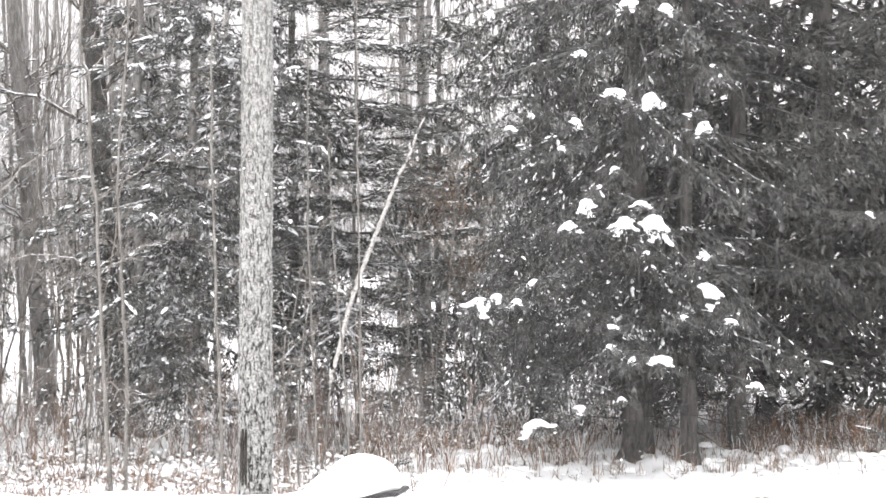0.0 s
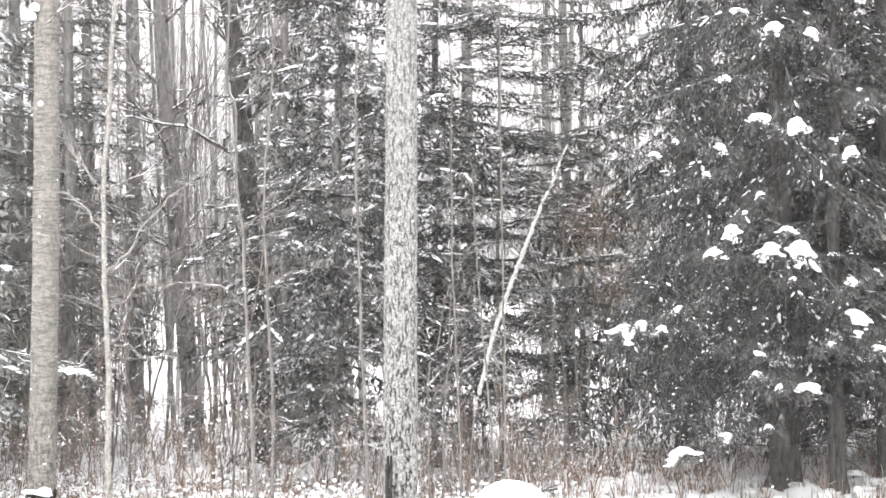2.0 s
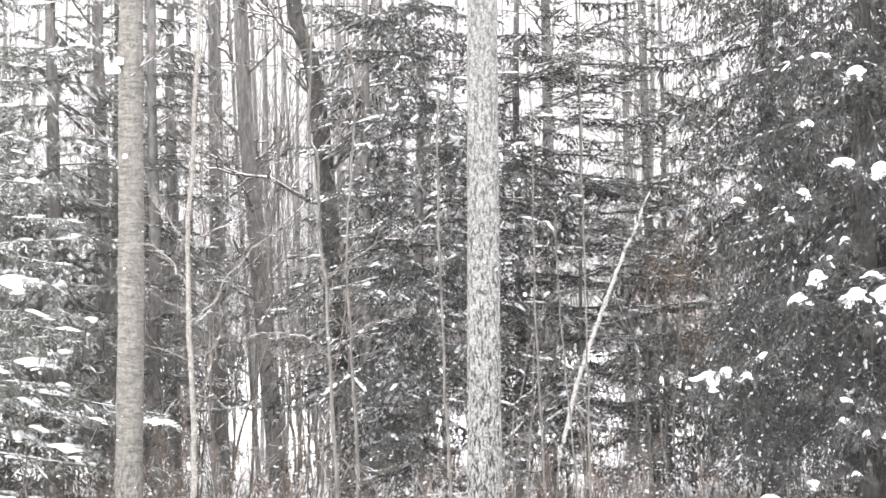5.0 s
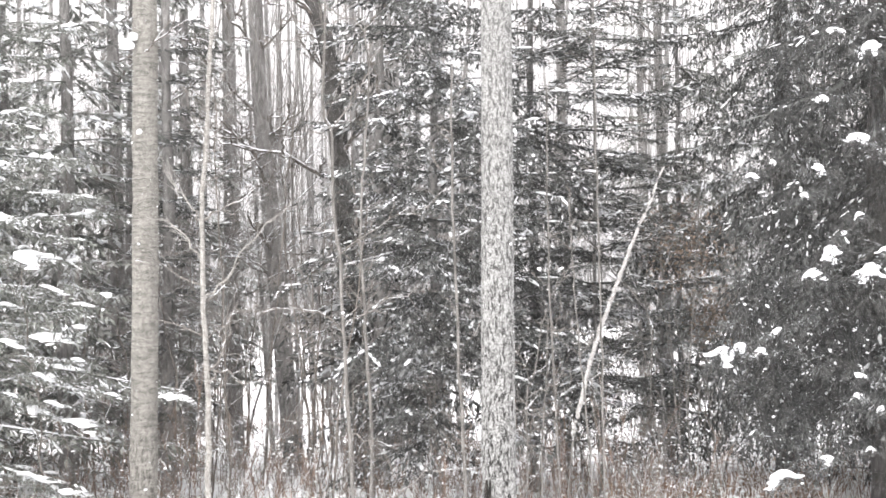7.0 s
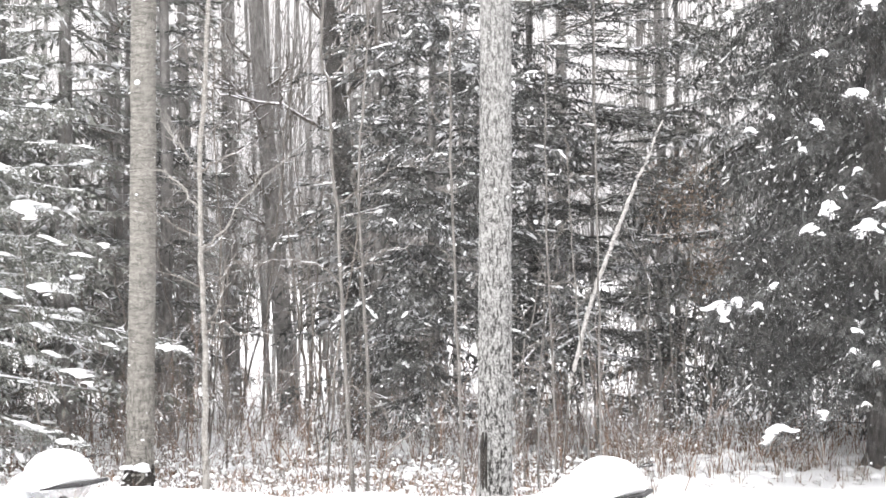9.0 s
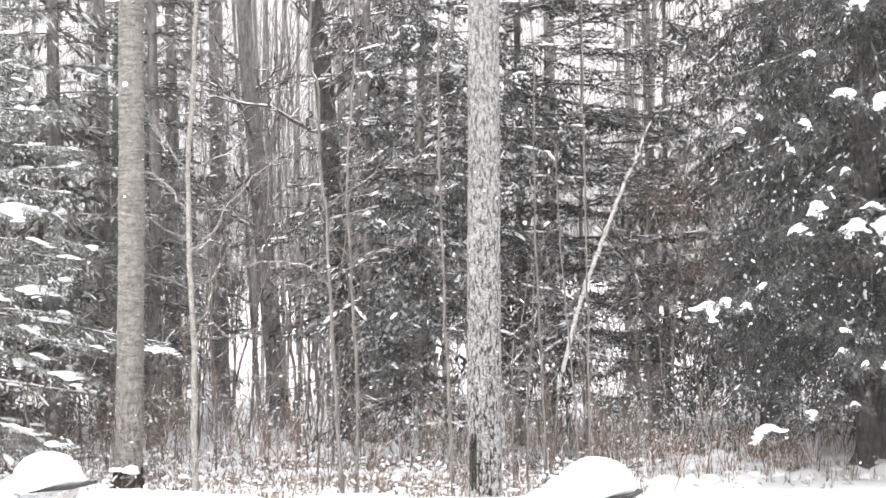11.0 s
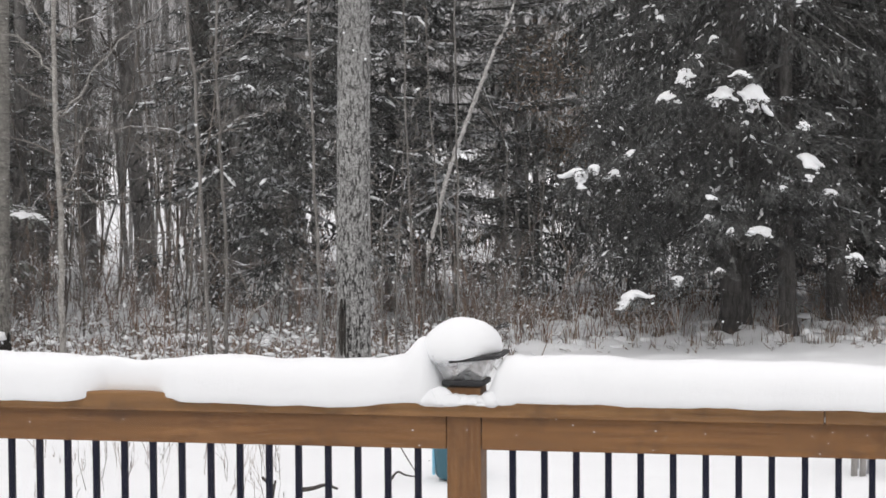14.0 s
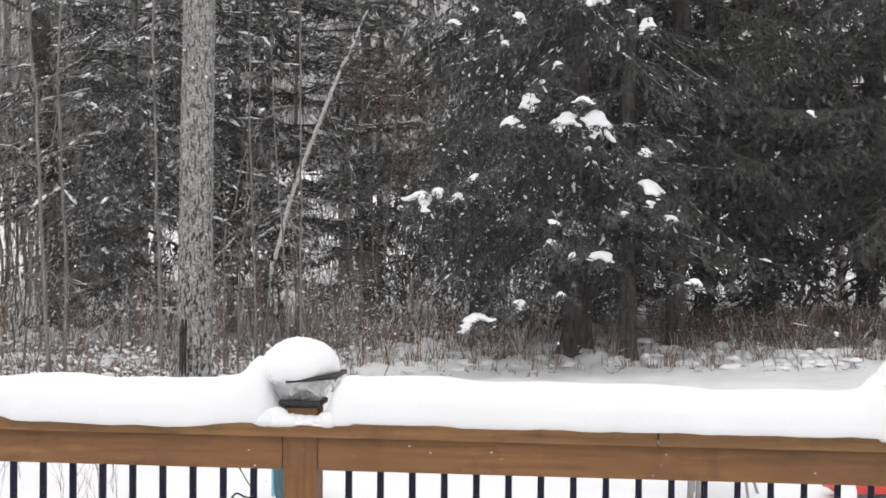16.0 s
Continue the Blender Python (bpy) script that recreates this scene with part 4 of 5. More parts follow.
def leafy_shrub(seed, x, y, z0, size, label):
    rng = np.random.default_rng(seed)
    shrub = thing("brown_leaved_shrub", label, "shrub", (x, y, 0))
    g, lv = Geo(), Geo()
    for _ in range(4):
        twig(g, rng, (rng.normal(0, 0.1), rng.normal(0, 0.1), -0.05), rng.random() * 6.3, rng.uniform(1.2, 1.55), z0 + size * rng.uniform(0.6, 1), 0.012, 6)
    tagged(part("brushwood", g.mesh("brushwood", [SAPLING]), shrub), kind="stuff")
    for _ in range(1300):
        d = rng.standard_normal(3)
        d /= np.linalg.norm(d)
        p = d * rng.random() ** 0.5 * np.array([0.75, 0.6, 0.8]) * size + np.array([0, 0, z0])
        a, b = rng.standard_normal(3) * 0.02, rng.standard_normal(3) * 0.02
        lv.put([p, p + a, p + a * 0.5 + b], [[0, 1, 2]])
    tagged(part("foliage", lv.mesh("foliage", [DEAD_LEAF]), shrub, "curled dead brown leaves"), kind="stuff")


leafy_shrub(71, 1.1, 26.2, 3.2, 0.85, "tall shrub still holding dead brown leaves")
leafy_shrub(72, 1.5, 27.0, 2.3, 0.6, "tall shrub still holding dead brown leaves")

# ---- the far woods ----
rng = np.random.default_rng(77)
woods = Geo()
for i in range(180):
    y = rng.uniform(36, 95)
    x = rng.uniform(-0.42, 0.36) * y
    h = rng.uniform(9, 17)
    r = rng.uniform(0.03, 0.085)
    z = np.linspace(-0.1, h, 9)
    path = np.stack([x + rng.normal(0, 0.5) * z / h + rng.normal(0, 0.05, 9), y + 0 * z, z], 1)
    woods.put(*tube(path, r * (1 - 0.6 * z / h), 6))
    for _ in range(24):
        q = rng.uniform(0.1, 1) * min(h, 11)
        twig(woods, rng, (x, y, q), rng.random() * 6.3, rng.uniform(0.2, 1.0), rng.uniform(0.8, 2.4), 0.0064, 2, 0, 0.0, 0.006)
far = new("far_woods", woods.mesh("far_woods", [BARK_FAR_HAZE]))
tagged(far, "far bare winter woods of thin grey trunks", "woods", kind="stuff")

# ---- undergrowth ----
def brush(name, label, count, area, height, mats, seed, r=0.006, kids=4, thin=0.0042, cat="undergrowth", rise=(1.1, 1.57), clear=None):
    rng = np.random.default_rng(seed)
    g = Geo()
    for _ in range(count):
        x, y = rng.uniform(area[0], area[1]), rng.uniform(area[2], area[3])
        x *= y / area[3]
        h = rng.uniform(*height) * rng.uniform(0.6, 1)
        if clear and clear[0] < x / y < clear[1]:
            continue
        z0 = ground_height(x, y) - 0.03
        twig(g, rng, (x, y, z0), rng.random() * 6.3, rng.uniform(*rise), h, rng.uniform(0.6, 1.2) * r, kids, int(rng.integers(len(mats))), 0.0, thin)
    ob = new(name, g.mesh(name, mats))
    return tagged(ob, label, cat, kind="stuff")


BUSH_MATS = [TWIG_RED, TWIG]


def bush(seed, x, y, height, stems, spread, m):
    """A clump of bare stems from one root."""
    rng = np.random.default_rng(seed)
    g = Geo()
    z0 = ground_height(x, y)
    for _ in range(stems):
        dx, dy = rng.normal(0, spread, 2)
        twig(g, rng, (dx, dy, -0.04), math.atan2(dy, dx), rng.uniform(0.8, 1.55), height * rng.uniform(0.45, 1), rng.uniform(0.004, 0.0085), 7, 0 if rng.random() < m else 1)
    ob = thing("bare_bush", "clump of bare grey-brown brush stems in snow", "bush", (x, y, z0), "brush")
    tagged(part("brushwood", g.mesh("brushwood", BUSH_MATS), ob), kind="stuff")


for i in range(85):
    y = 22.4 + 7.5 * rnd.random() ** 0.75
    x = rnd.uniform(-0.335, 0.035) * y
    if y > 24.5 and -0.178 < x / y < -0.112 and i % 3:
        continue
    bush(700 + i, x, y, rnd.uniform(0.5, 1.7), int(rnd.integers(2, 6)), 0.2, 0.7)
brush("far_thicket", "bare brush at the foot of the far woods", 380, (-17, 14, 31, 48), (0.8, 4.0), [BARK_FAR_HAZE, TWIG, TWIG_RED], 202, 0.01, 6, 0.006, clear=(-0.178, -0.112))
brush("far_edge", "grey brush along the far edge of the clearing", 120, (-21, -3, 68, 82), (2.5, 8), [BARK_FAR_HAZE, FROSTED], 225, 0.022, 8, 0.013, rise=(1.1, 1.57))
brush("young_growth", "slender grey young growth in front of the far woods", 85, (-15, 8, 29, 42), (4, 8.5), [SAPLING, BARK_FAR_HAZE], 204, 0.016, 12, 0.0058)
brush("red_stems", "upright red-brown stems of young brush in snow", 230, (-11, 1.5, 24.0, 30), (0.35, 1.7), [TWIG_RED, FROSTED, TWIG], 221, 0.0065, 6, 0.0034, rise=(0.8, 1.55))
brush("clearing_stems", "thin upright stems at the back of the clearing", 120, (5.0, 11, 28, 34), (0.5, 1.6), [TWIG_RED, TWIG, SAPLING], 222, 0.007, 4, 0.004)
brush("snowy_litter", "short broken twigs standing and lying in the snow", 1500, (-8.5, 0.8, 21.0, 26), (0.08, 0.36), [TWIG, TWIG_RED, FROSTED], 223, 0.0065, 2, 0.004, rise=(0.1, 1.5))
brush("hazy_growth", "tall slender grey growth with a haze of fine twigs", 20, (-6.9, -3.5, 29, 36), (4.0, 7.5), [BARK_FAR_HAZE, FROSTED, BARK_FAR_HAZE], 224, 0.012, 15, 0.0045, rise=(1.35, 1.57))
brush("mid_thicket", "tangled brush between the spruces", 120, (-5, 6, 27.5, 34), (0.5, 1.6), [TWIG, TWIG_RED], 208, 0.006, 7, rise=(0.3, 1.45))
brush("side_thicket", "reddish brown brush under the spruces", 190, (0.5, 12, 26.5, 35), (0.3, 1.1), [TWIG_RED, TWIG], 203, 0.006, 7, rise=(0.2, 1.4))
brush("bare_stalks", "sparse dry stalks standing in the snow", 170, (0.4, 9, 23, 27), (0.1, 0.42), [TWIG_RED, TWIG], 205, 0.005, 4, rise=(0.1, 1.4))
brush("clearing_brush", "reddish brush at the edge of the clearing", 90, (5.6, 10, 23.5, 27), (0.2, 0.7), [TWIG_RED, TWIG], 206, 0.0055, 5, rise=(0.4, 1.5))


def brush_snow(seed, count, area, height, size=(0.008, 0.024)):
    rng = np.random.default_rng(seed)
    g = Geo()
    for _ in range(count):
        y = rng.uniform(area[2], area[3])
        x = rng.uniform(area[0], area[1]) * y / area[3]
        z = ground_height(x, y) + height * rng.random() ** 4
        a = np.array([x, y, z])
        d = rng.standard_normal(3) * np.array([0.06, 0.06, 0.025])
        if size[1] > 0.03:
            w = rng.uniform(*size)
            g.put(*lump(rng, a, (w * rng.uniform(0.8, 1.7), w, w * rng.uniform(0.4, 0.8)), BALL2, 0.25))
        else:
            blob(g, rng, a - d, a + d, rng.uniform(*size))
    ob = new("brush_snow", g.mesh("brush_snow", [SNOW], True))
    tagged(ob, "small pads of snow caught in the brush", "snow", kind="stuff")


brush_snow(210, 2900, (-11, 1.6, 21.8, 30), 1.5, (0.006, 0.02))
brush_snow(211, 2600, (0.3, 11, 24.5, 32), 1.0, (0.006, 0.019))
brush_snow(215, 1100, (0.2, 2.9, 24, 28), 0.9, (0.006, 0.019))
brush_snow(216, 260, (0.3, 8, 23.6, 26.5), 0.05, (0.03, 0.1))
brush_snow(213, 600, (-9, 0.5, 21.0, 26), 0.13, (0.015, 0.05))
brush_snow(214, 3600, (-9, 0.6, 21.0, 27), 0.32, (0.008, 0.028))


def grass(name, label, count, area, height, mats, seed, width=0.006, bend=(0.05, 0.9)):
    rng = np.random.default_rng(seed)
    g = Geo()
    for _ in range(count):
        x, y = rng.uniform(area[0], area[1]), rng.uniform(area[2], area[3])
        z0 = ground_height(x, y) - 0.02
        if noise.noise((x * 0.9, y * 0.9, seed * 0.37)) < rng.uniform(-0.45, 0.2):
            continue
        for _ in range(rng.integers(5, 12)):
            a, lean, h = rng.random() * 6.3, rng.uniform(*bend), rng.uniform(*height)
            d = np.array([math.cos(a), math.sin(a), 0])
            s = np.array([-d[1], d[0], 0]) * width
            p = np.array([x, y, z0]) + rng.normal(0, 0.04, 3) * (1, 1, 0)
            q = p + d * lean * h * 0.4 + np.array([0, 0, h * 0.7])
            e = p + d * lean * h + np.array([0, 0, h * (1 - 0.3 * lean)])
            g.put([p - s, p + s, q + s * 0.8, q - s * 0.8, e], [[0, 1, 2], [0, 2, 3], [3, 2, 4]], int(rng.integers(len(mats))))
    ob = new(name, g.mesh(name, mats))
    return tagged(ob, label, "grass", kind="stuff")


grass("snowy_grass", "dry straw grass bent under snow", 4200, (-9, 0.3, 20.6, 26.5), (0.04, 0.16), [STRAW, RUST_GRASS, TWIG_RED, TWIG], 301, 0.006, (0.2, 1.5))
grass("tall_straw", "straw stalks between the brush stems", 330, (-9, 1.0, 23.5, 31), (0.2, 0.6), [STRAW, RUST_GRASS, TWIG_RED, SNOW], 304, 0.0045, (0.3, 1.7))
grass("pale_straw", "pale straw tangled with snow beside the big spruce", 300, (0.1, 2.7, 24.2, 28.2), (0.15, 0.6), [STRAW, SNOW, STRAW, RUST_GRASS, RUST_GRASS, TWIG_RED], 306, 0.005, (0.3, 1.6))
grass("rusty_grass", "rust-brown dead grass below the spruces", 1000, (-0.6, 9, 25.8, 31.5), (0.12, 0.55), [RUST_GRASS, RUST_GRASS, STRAW, SNOW], 302, 0.005, (0.4, 1.8))
grass("clearing_grass", "dry rust and straw grass at the clearing edge", 600, (4.4, 8.5, 24.2, 27.5), (0.06, 0.3), [RUST_GRASS, STRAW, SNOW, TWIG_RED], 303, 0.0045, (0.3, 1.7))
grass("rust_tussocks", "rust-brown dead grass tufts by the clearing", 420, (5.0, 9.5, 25.4, 28.5), (0.25, 0.7), [RUST_GRASS, RUST_GRASS, TWIG_RED, STRAW], 307, 0.006, (0.3, 1.6))
grass("sparse_grass", "thin stalks poking out of the snow", 160, (0.2, 5, 23.4, 26), (0.06, 0.25), [STRAW, TWIG_RED], 305, 0.004)
brush("forest_litter", "dark needles and twigs fallen on the snow", 900, (0.3, 9, 23.1, 26.5), (0.05, 0.24), [TWIG, TWIG_RED], 209, 0.006, 2, 0.004, rise=(0.0, 0.4))

# ---- the deck railing ----
YAW = -11.0
DECK_AT = (0.01, 5.42, 0)
CEDAR = wood_material("stained_cedar", (0.165, 0.07, 0.019), (0.325, 0.152, 0.045))
CEDAR_UP = wood_material("stained_cedar_upright", (0.155, 0.066, 0.018), (0.305, 0.142, 0.042), (1, 1, 0.05))
CEDAR_CAP = wood_material("worn_cedar_cap", (0.18, 0.083, 0.025), (0.38, 0.195, 0.066))
BLACK = plain("black_metal", (0.005, 0.006, 0.02), 0.7, 0.0, 0.0)
BLACK.node_tree.nodes["Principled BSDF"].inputs["Specular IOR Level"].default_value = 0.15
PLASTIC = plain("black_plastic", (0.01, 0.01, 0.012), 0.6, 0.0, 0.05)


def mesh_box(name, x0, x1, y0, y1, z0, z1, mat, cut=0.004):
    g = Geo()
    box_geo(g, x0, x1, y0, y1, z0, z1, 0, cut)
    return g.mesh(name, [mat])


railing = tagged(new("deck_railing"), "stained cedar deck railing with black metal balusters", "railing")
railing.matrix_basis = pose(*DECK_AT, 0, 0, YAW)
post_mesh = mesh_box("post", -0.0455, 0.0455, 0.0, 0.089, 0.4, 1.664, CEDAR_UP)
baluster_mesh = mesh_box("baluster", -0.0083, 0.0083, 0.01, 0.0266, 0.86, 1.51, BLACK, 0.002)
POSTS = [-4.67, -3.112, -1.556, 0.0, 1.592, 3.18, 4.76]
for x in POSTS:
    p = part("post", post_mesh, railing)
    p.location.x = x
for left, right, count in zip(POSTS, POSTS[1:], (17, 17, 17, 17, 17, 17)):
    a, b = left + 0.047, right - 0.047
    part("top_rail", mesh_box("top_rail", a, b, 0.002, 0.04, 1.5, 1.5875, CEDAR), railing)
    part("bottom_rail", mesh_box("bottom_rail", a, b, 0.002, 0.04, 0.79, 0.878, CEDAR), railing)
    for k in range(count):
        o = part("baluster", baluster_mesh, railing)
        o.location.x = left + 0.1265 + (right - left - 0.253) * k / (count - 1)
for a, b in ((-4.7, -2.2), (-2.2, 0.93), (0.93, 3.3), (3.3, 4.8)):
    part("cap_board", mesh_box("cap_board", a, b - 0.002, -0.028, 0.115, 1.589, 1.639, CEDAR_CAP, 0.006), railing)

# the deck floor, and the room from whose window one looks out
HOUSE = pose(*DECK_AT, 0, 0, YAW)
WALL_PAINT = plain("wall_paint", (0.55, 0.54, 0.51), 0.8, 0.0, 0.05)
SIDING = plain("pale_siding", (0.6, 0.6, 0.57), 0.7)


def setting(name, mesh, label, category):
    ob = new(name, mesh)
    ob.matrix_basis = HOUSE
    return tagged(ob, label, category, kind="structure")


def boxes(name, parts, mat, cut=0.004):
    g = Geo()
    for bounds in parts:
        box_geo(g, *bounds, 0, cut)
    return g.mesh(name, [mat])


setting("deck_floor", boxes("deck_floor", [(-6.9, 6.9, -4.72 + 0.145 * i, -4.58 + 0.145 * i, 0.682, 0.72) for i in range(33)], CEDAR), "snow-covered cedar deck boards", "deck")
setting("deck_joists", boxes("deck_joists", [(-6.8 + 1.7 * i, -6.76 + 1.7 * i, -4.7, 0.1, 0.45, 0.68) for i in range(9)] + [(-6.8 + 3.4 * i, -6.7 + 3.4 * i, -0.1, 0.0, -0.1, 0.45) for i in range(5)], CEDAR), "cedar beams and legs under the deck", "deck")
setting("deck_snow", mesh_box("deck_snow", -6.9, 6.9, -4.7, -0.03, 0.72, 0.82, SNOW, 0.03), "fresh snow lying on the deck", "snow")
setting("wall_house", boxes("wall_house", [(-3.0, 0.2, -4.9, -4.75, 0, 3.5), (1.9, 5.0, -4.9, -4.75, 0, 3.5), (0.202, 1.898, -4.9, -4.75, 0, 1.7), (0.202, 1.898, -4.9, -4.75, 2.9, 3.5)], SIDING), "pale house wall with a window opening", "wall")
setting("wall_back", boxes("wall_back", [(-3.0, 5.0, -8.6, -8.45, 0.7, 3.5), (-3.15, -3.0, -8.6, -4.75, 0.7, 3.5), (5.0, 5.15, -8.6, -4.75, 0.7, 3.5)], WALL_PAINT), "plain painted room walls", "wall")
setting("floor", mesh_box("floor", -3.0, 5.0, -8.45, -4.9, 0.7, 0.8, CEDAR), "brown wooden room floor", "floor")
setting("ceiling", mesh_box("ceiling", -3.1, 5.1, -8.6, -4.7, 3.5, 3.6, WALL_PAINT), "plain pale ceiling", "ceiling")


def window():
    """A fixed window whose glass carries a faint film of dust."""
    m, t, p = nodes_of("window_glass")
    t.nodes.remove(p)
    clear = add(t, "ShaderNodeBsdfTransparent")
    film = add(t, "ShaderNodeBsdfTranslucent", Color=(0.9, 0.9, 0.9, 1))
    gloss = add(t, "ShaderNodeBsdfGlossy", Roughness=0.02)
    fres = add(t, "ShaderNodeFresnel", IOR=1.25)
    dust = ramp(t, noise_tex(t, (1, 1, 1), 7.0, 4.0), 0.3, 0.7, 0.0145, 0.022)
    one, two = t.nodes.new("ShaderNodeMixShader"), t.nodes.new("ShaderNodeMixShader")
    t.links.new(dust, one.inputs[0])
    t.links.new(clear.outputs[0], one.inputs[1])
    t.links.new(film.outputs[0], one.inputs[2])
    t.links.new(fres.outputs[0], two.inputs[0])
    t.links.new(one.outputs[0], two.inputs[1])
    t.links.new(gloss.outputs[0], two.inputs[2])
    t.links.new(two.outputs[0], t.nodes["Material Output"].inputs["Surface"])
    frame_mat = plain("white_vinyl", (0.75, 0.75, 0.74), 0.4)
    ob = tagged(new("window_1"), "fixed window with a white frame and dusty glass", "window", kind="structure")
    ob.matrix_basis = HOUSE
    for a in ((0.204, 0.26, 1.702, 2.898), (1.84, 1.896, 1.702, 2.898), (0.262, 1.838, 1.702, 1.758), (0.262, 1.838, 2.842, 2.898)):
        part("window_frame", mesh_box("window_frame", a[0], a[1], -4.87, -4.79, a[2], a[3], frame_mat), ob)
    g = Geo()
    g.put([(0.255, -4.83, 1.753), (1.845, -4.83, 1.753), (1.845, -4.83, 2.847), (0.255, -4.83, 2.847)], [[0, 1, 2], [0, 2, 3]])
    pane = part("pane", g.mesh("pane", [m]), ob, "clear dusty glass")
    pane.visible_shadow = False


window()


def rail_snow():
    """The long loaf of snow on the cap board."""
    rng = np.random.default_rng(9)
    g = Geo()
    n, k = 700, 18
    xs = np.linspace(-4.7, 4.8, n)
    v = []
    for x in xs:
        deep = 0.112 + 0.008 * noise.noise((x * 1.3, 0, 0)) + 0.006 * noise.noise((x * 5, 2, 0))
        gap = math.exp(-((x + 0.92 + 0.012 * noise.noise((x * 30, 3, 0))) / 0.125) ** 4)
        dip = math.exp(-((x + 0.9) / 0.12) ** 2)
        low = 1.63 - 0.008 * (x < -0.1) * (1 - gap) + 0.007 * noise.noise((x * 2.1, 5, 0)) + 0.004 * noise.noise((x * 7, 8, 0)) + 0.002 * noise.noise((x * 31, 8, 0)) + 0.012 * gap + 0.006 * (x > 0.15)
        deep -= 0.01 * (x > 0.15) + 0.014 * gap + 0.026 * dip
        low += 0.016 * math.exp(-((x + 0.13) / 0.1) ** 2)
        bulge = 0.035 + 0.01 * noise.noise((x * 2.2, 9, 1)) - 0.075 * gap
        gone = x - min(POSTS, key=lambda p: abs(x - p))
        pit = math.exp(-((gone - 0.004) / 0.082) ** 6)
        deep += 0.045 * math.exp(-((gone + 0.116) / 0.03) ** 2)
        deep -= 0.1 * pit
        bulge -= 0.05 * pit
        for j in range(k):
            a = math.pi * (1.12 - 1.24 * j / (k - 1))
            c, s = math.cos(a), math.sin(a)
            yy = 0.043 + (0.075 + bulge) * math.copysign(abs(c) ** 0.7, c)
            zz = low + deep * max(0, s) ** 0.75 if s > 0 else low + 0.02 * s
            v.append((x, yy + 0.004 * noise.noise((x * 11, yy * 11, zz * 11)), zz + 0.003 * noise.noise((x * 13, yy * 9, 4))))
    i = (np.arange(n - 1)[:, None] * k + np.arange(k)[None, :]).ravel()
    j = (np.arange(n - 1)[:, None] * k + (np.arange(k)[None, :] + 1) % k).ravel()
    g.put(v, np.concatenate([np.stack([i, j, j + k], 1), np.stack([i, j + k, i + k], 1)]))
    ob = new("rail_snow", g.mesh("rail_snow", [SNOW], True))
    ob.matrix_basis = pose(*DECK_AT, 0, 0, YAW)
    return tagged(ob, "thick rounded loaf of fresh snow on the railing", "snow")


rail_snow()
rng = np.random.default_rng(88)
specks = Geo()
for _ in range(34):
    w = rng.uniform(0.0012, 0.0032)
    specks.put(*lump(rng, (rng.uniform(-2.2, 2.4), -0.0005, rng.uniform(1.505, 1.585)), (w, w * 0.6, w), BALL1, 0.2))
ob = new("snow_specks", specks.mesh("snow_specks", [SNOW], True))
ob.matrix_basis = pose(*DECK_AT, 0, 0, YAW)
tagged(ob, "specks of snow stuck on the rail", "snow", kind="stuff")


def glass_material():
    """Clear plastic with a thin coat of frost."""
    m, t, p = nodes_of("lamp_glass")
    t.nodes.remove(p)
    clear = add(t, "ShaderNodeBsdfTransparent")
    frost = add(t, "ShaderNodeBsdfTranslucent", Color=(0.95, 0.96, 0.97, 1))
    gloss = add(t, "ShaderNodeBsdfGlossy", Roughness=0.12)
    one, two = t.nodes.new("ShaderNodeMixShader"), t.nodes.new("ShaderNodeMixShader")
    t.links.new(ramp(t, noise_tex(t, (1, 1, 1), 30.0, 4.0), 0.35, 0.65, 0.1, 0.45), one.inputs[0])
    t.links.new(clear.outputs[0], one.inputs[1])
    t.links.new(frost.outputs[0], one.inputs[2])
    two.inputs[0].default_value = 0.12
    t.links.new(one.outputs[0], two.inputs[1])
    t.links.new(gloss.outputs[0], two.inputs[2])
    t.links.new(two.outputs[0], t.nodes["Material Output"].inputs["Surface"])
    return m


GLASS = glass_material()


def frustum(g, w0, w1, z0, z1, m=0):
    v = [(sx * w, sy * w, z) for w, z in ((w0, z0), (w1, z1)) for sx, sy in ((-1, -1), (1, -1), (1, 1), (-1, 1))]
    f = []
    for i in range(4):
        j = (i + 1) % 4
        f += [[i, j, j + 4], [i, j + 4, i + 4]]
    f += [[0, 2, 1], [0, 3, 2], [4, 5, 6], [4, 6, 7]]
    g.put(v, f, m)


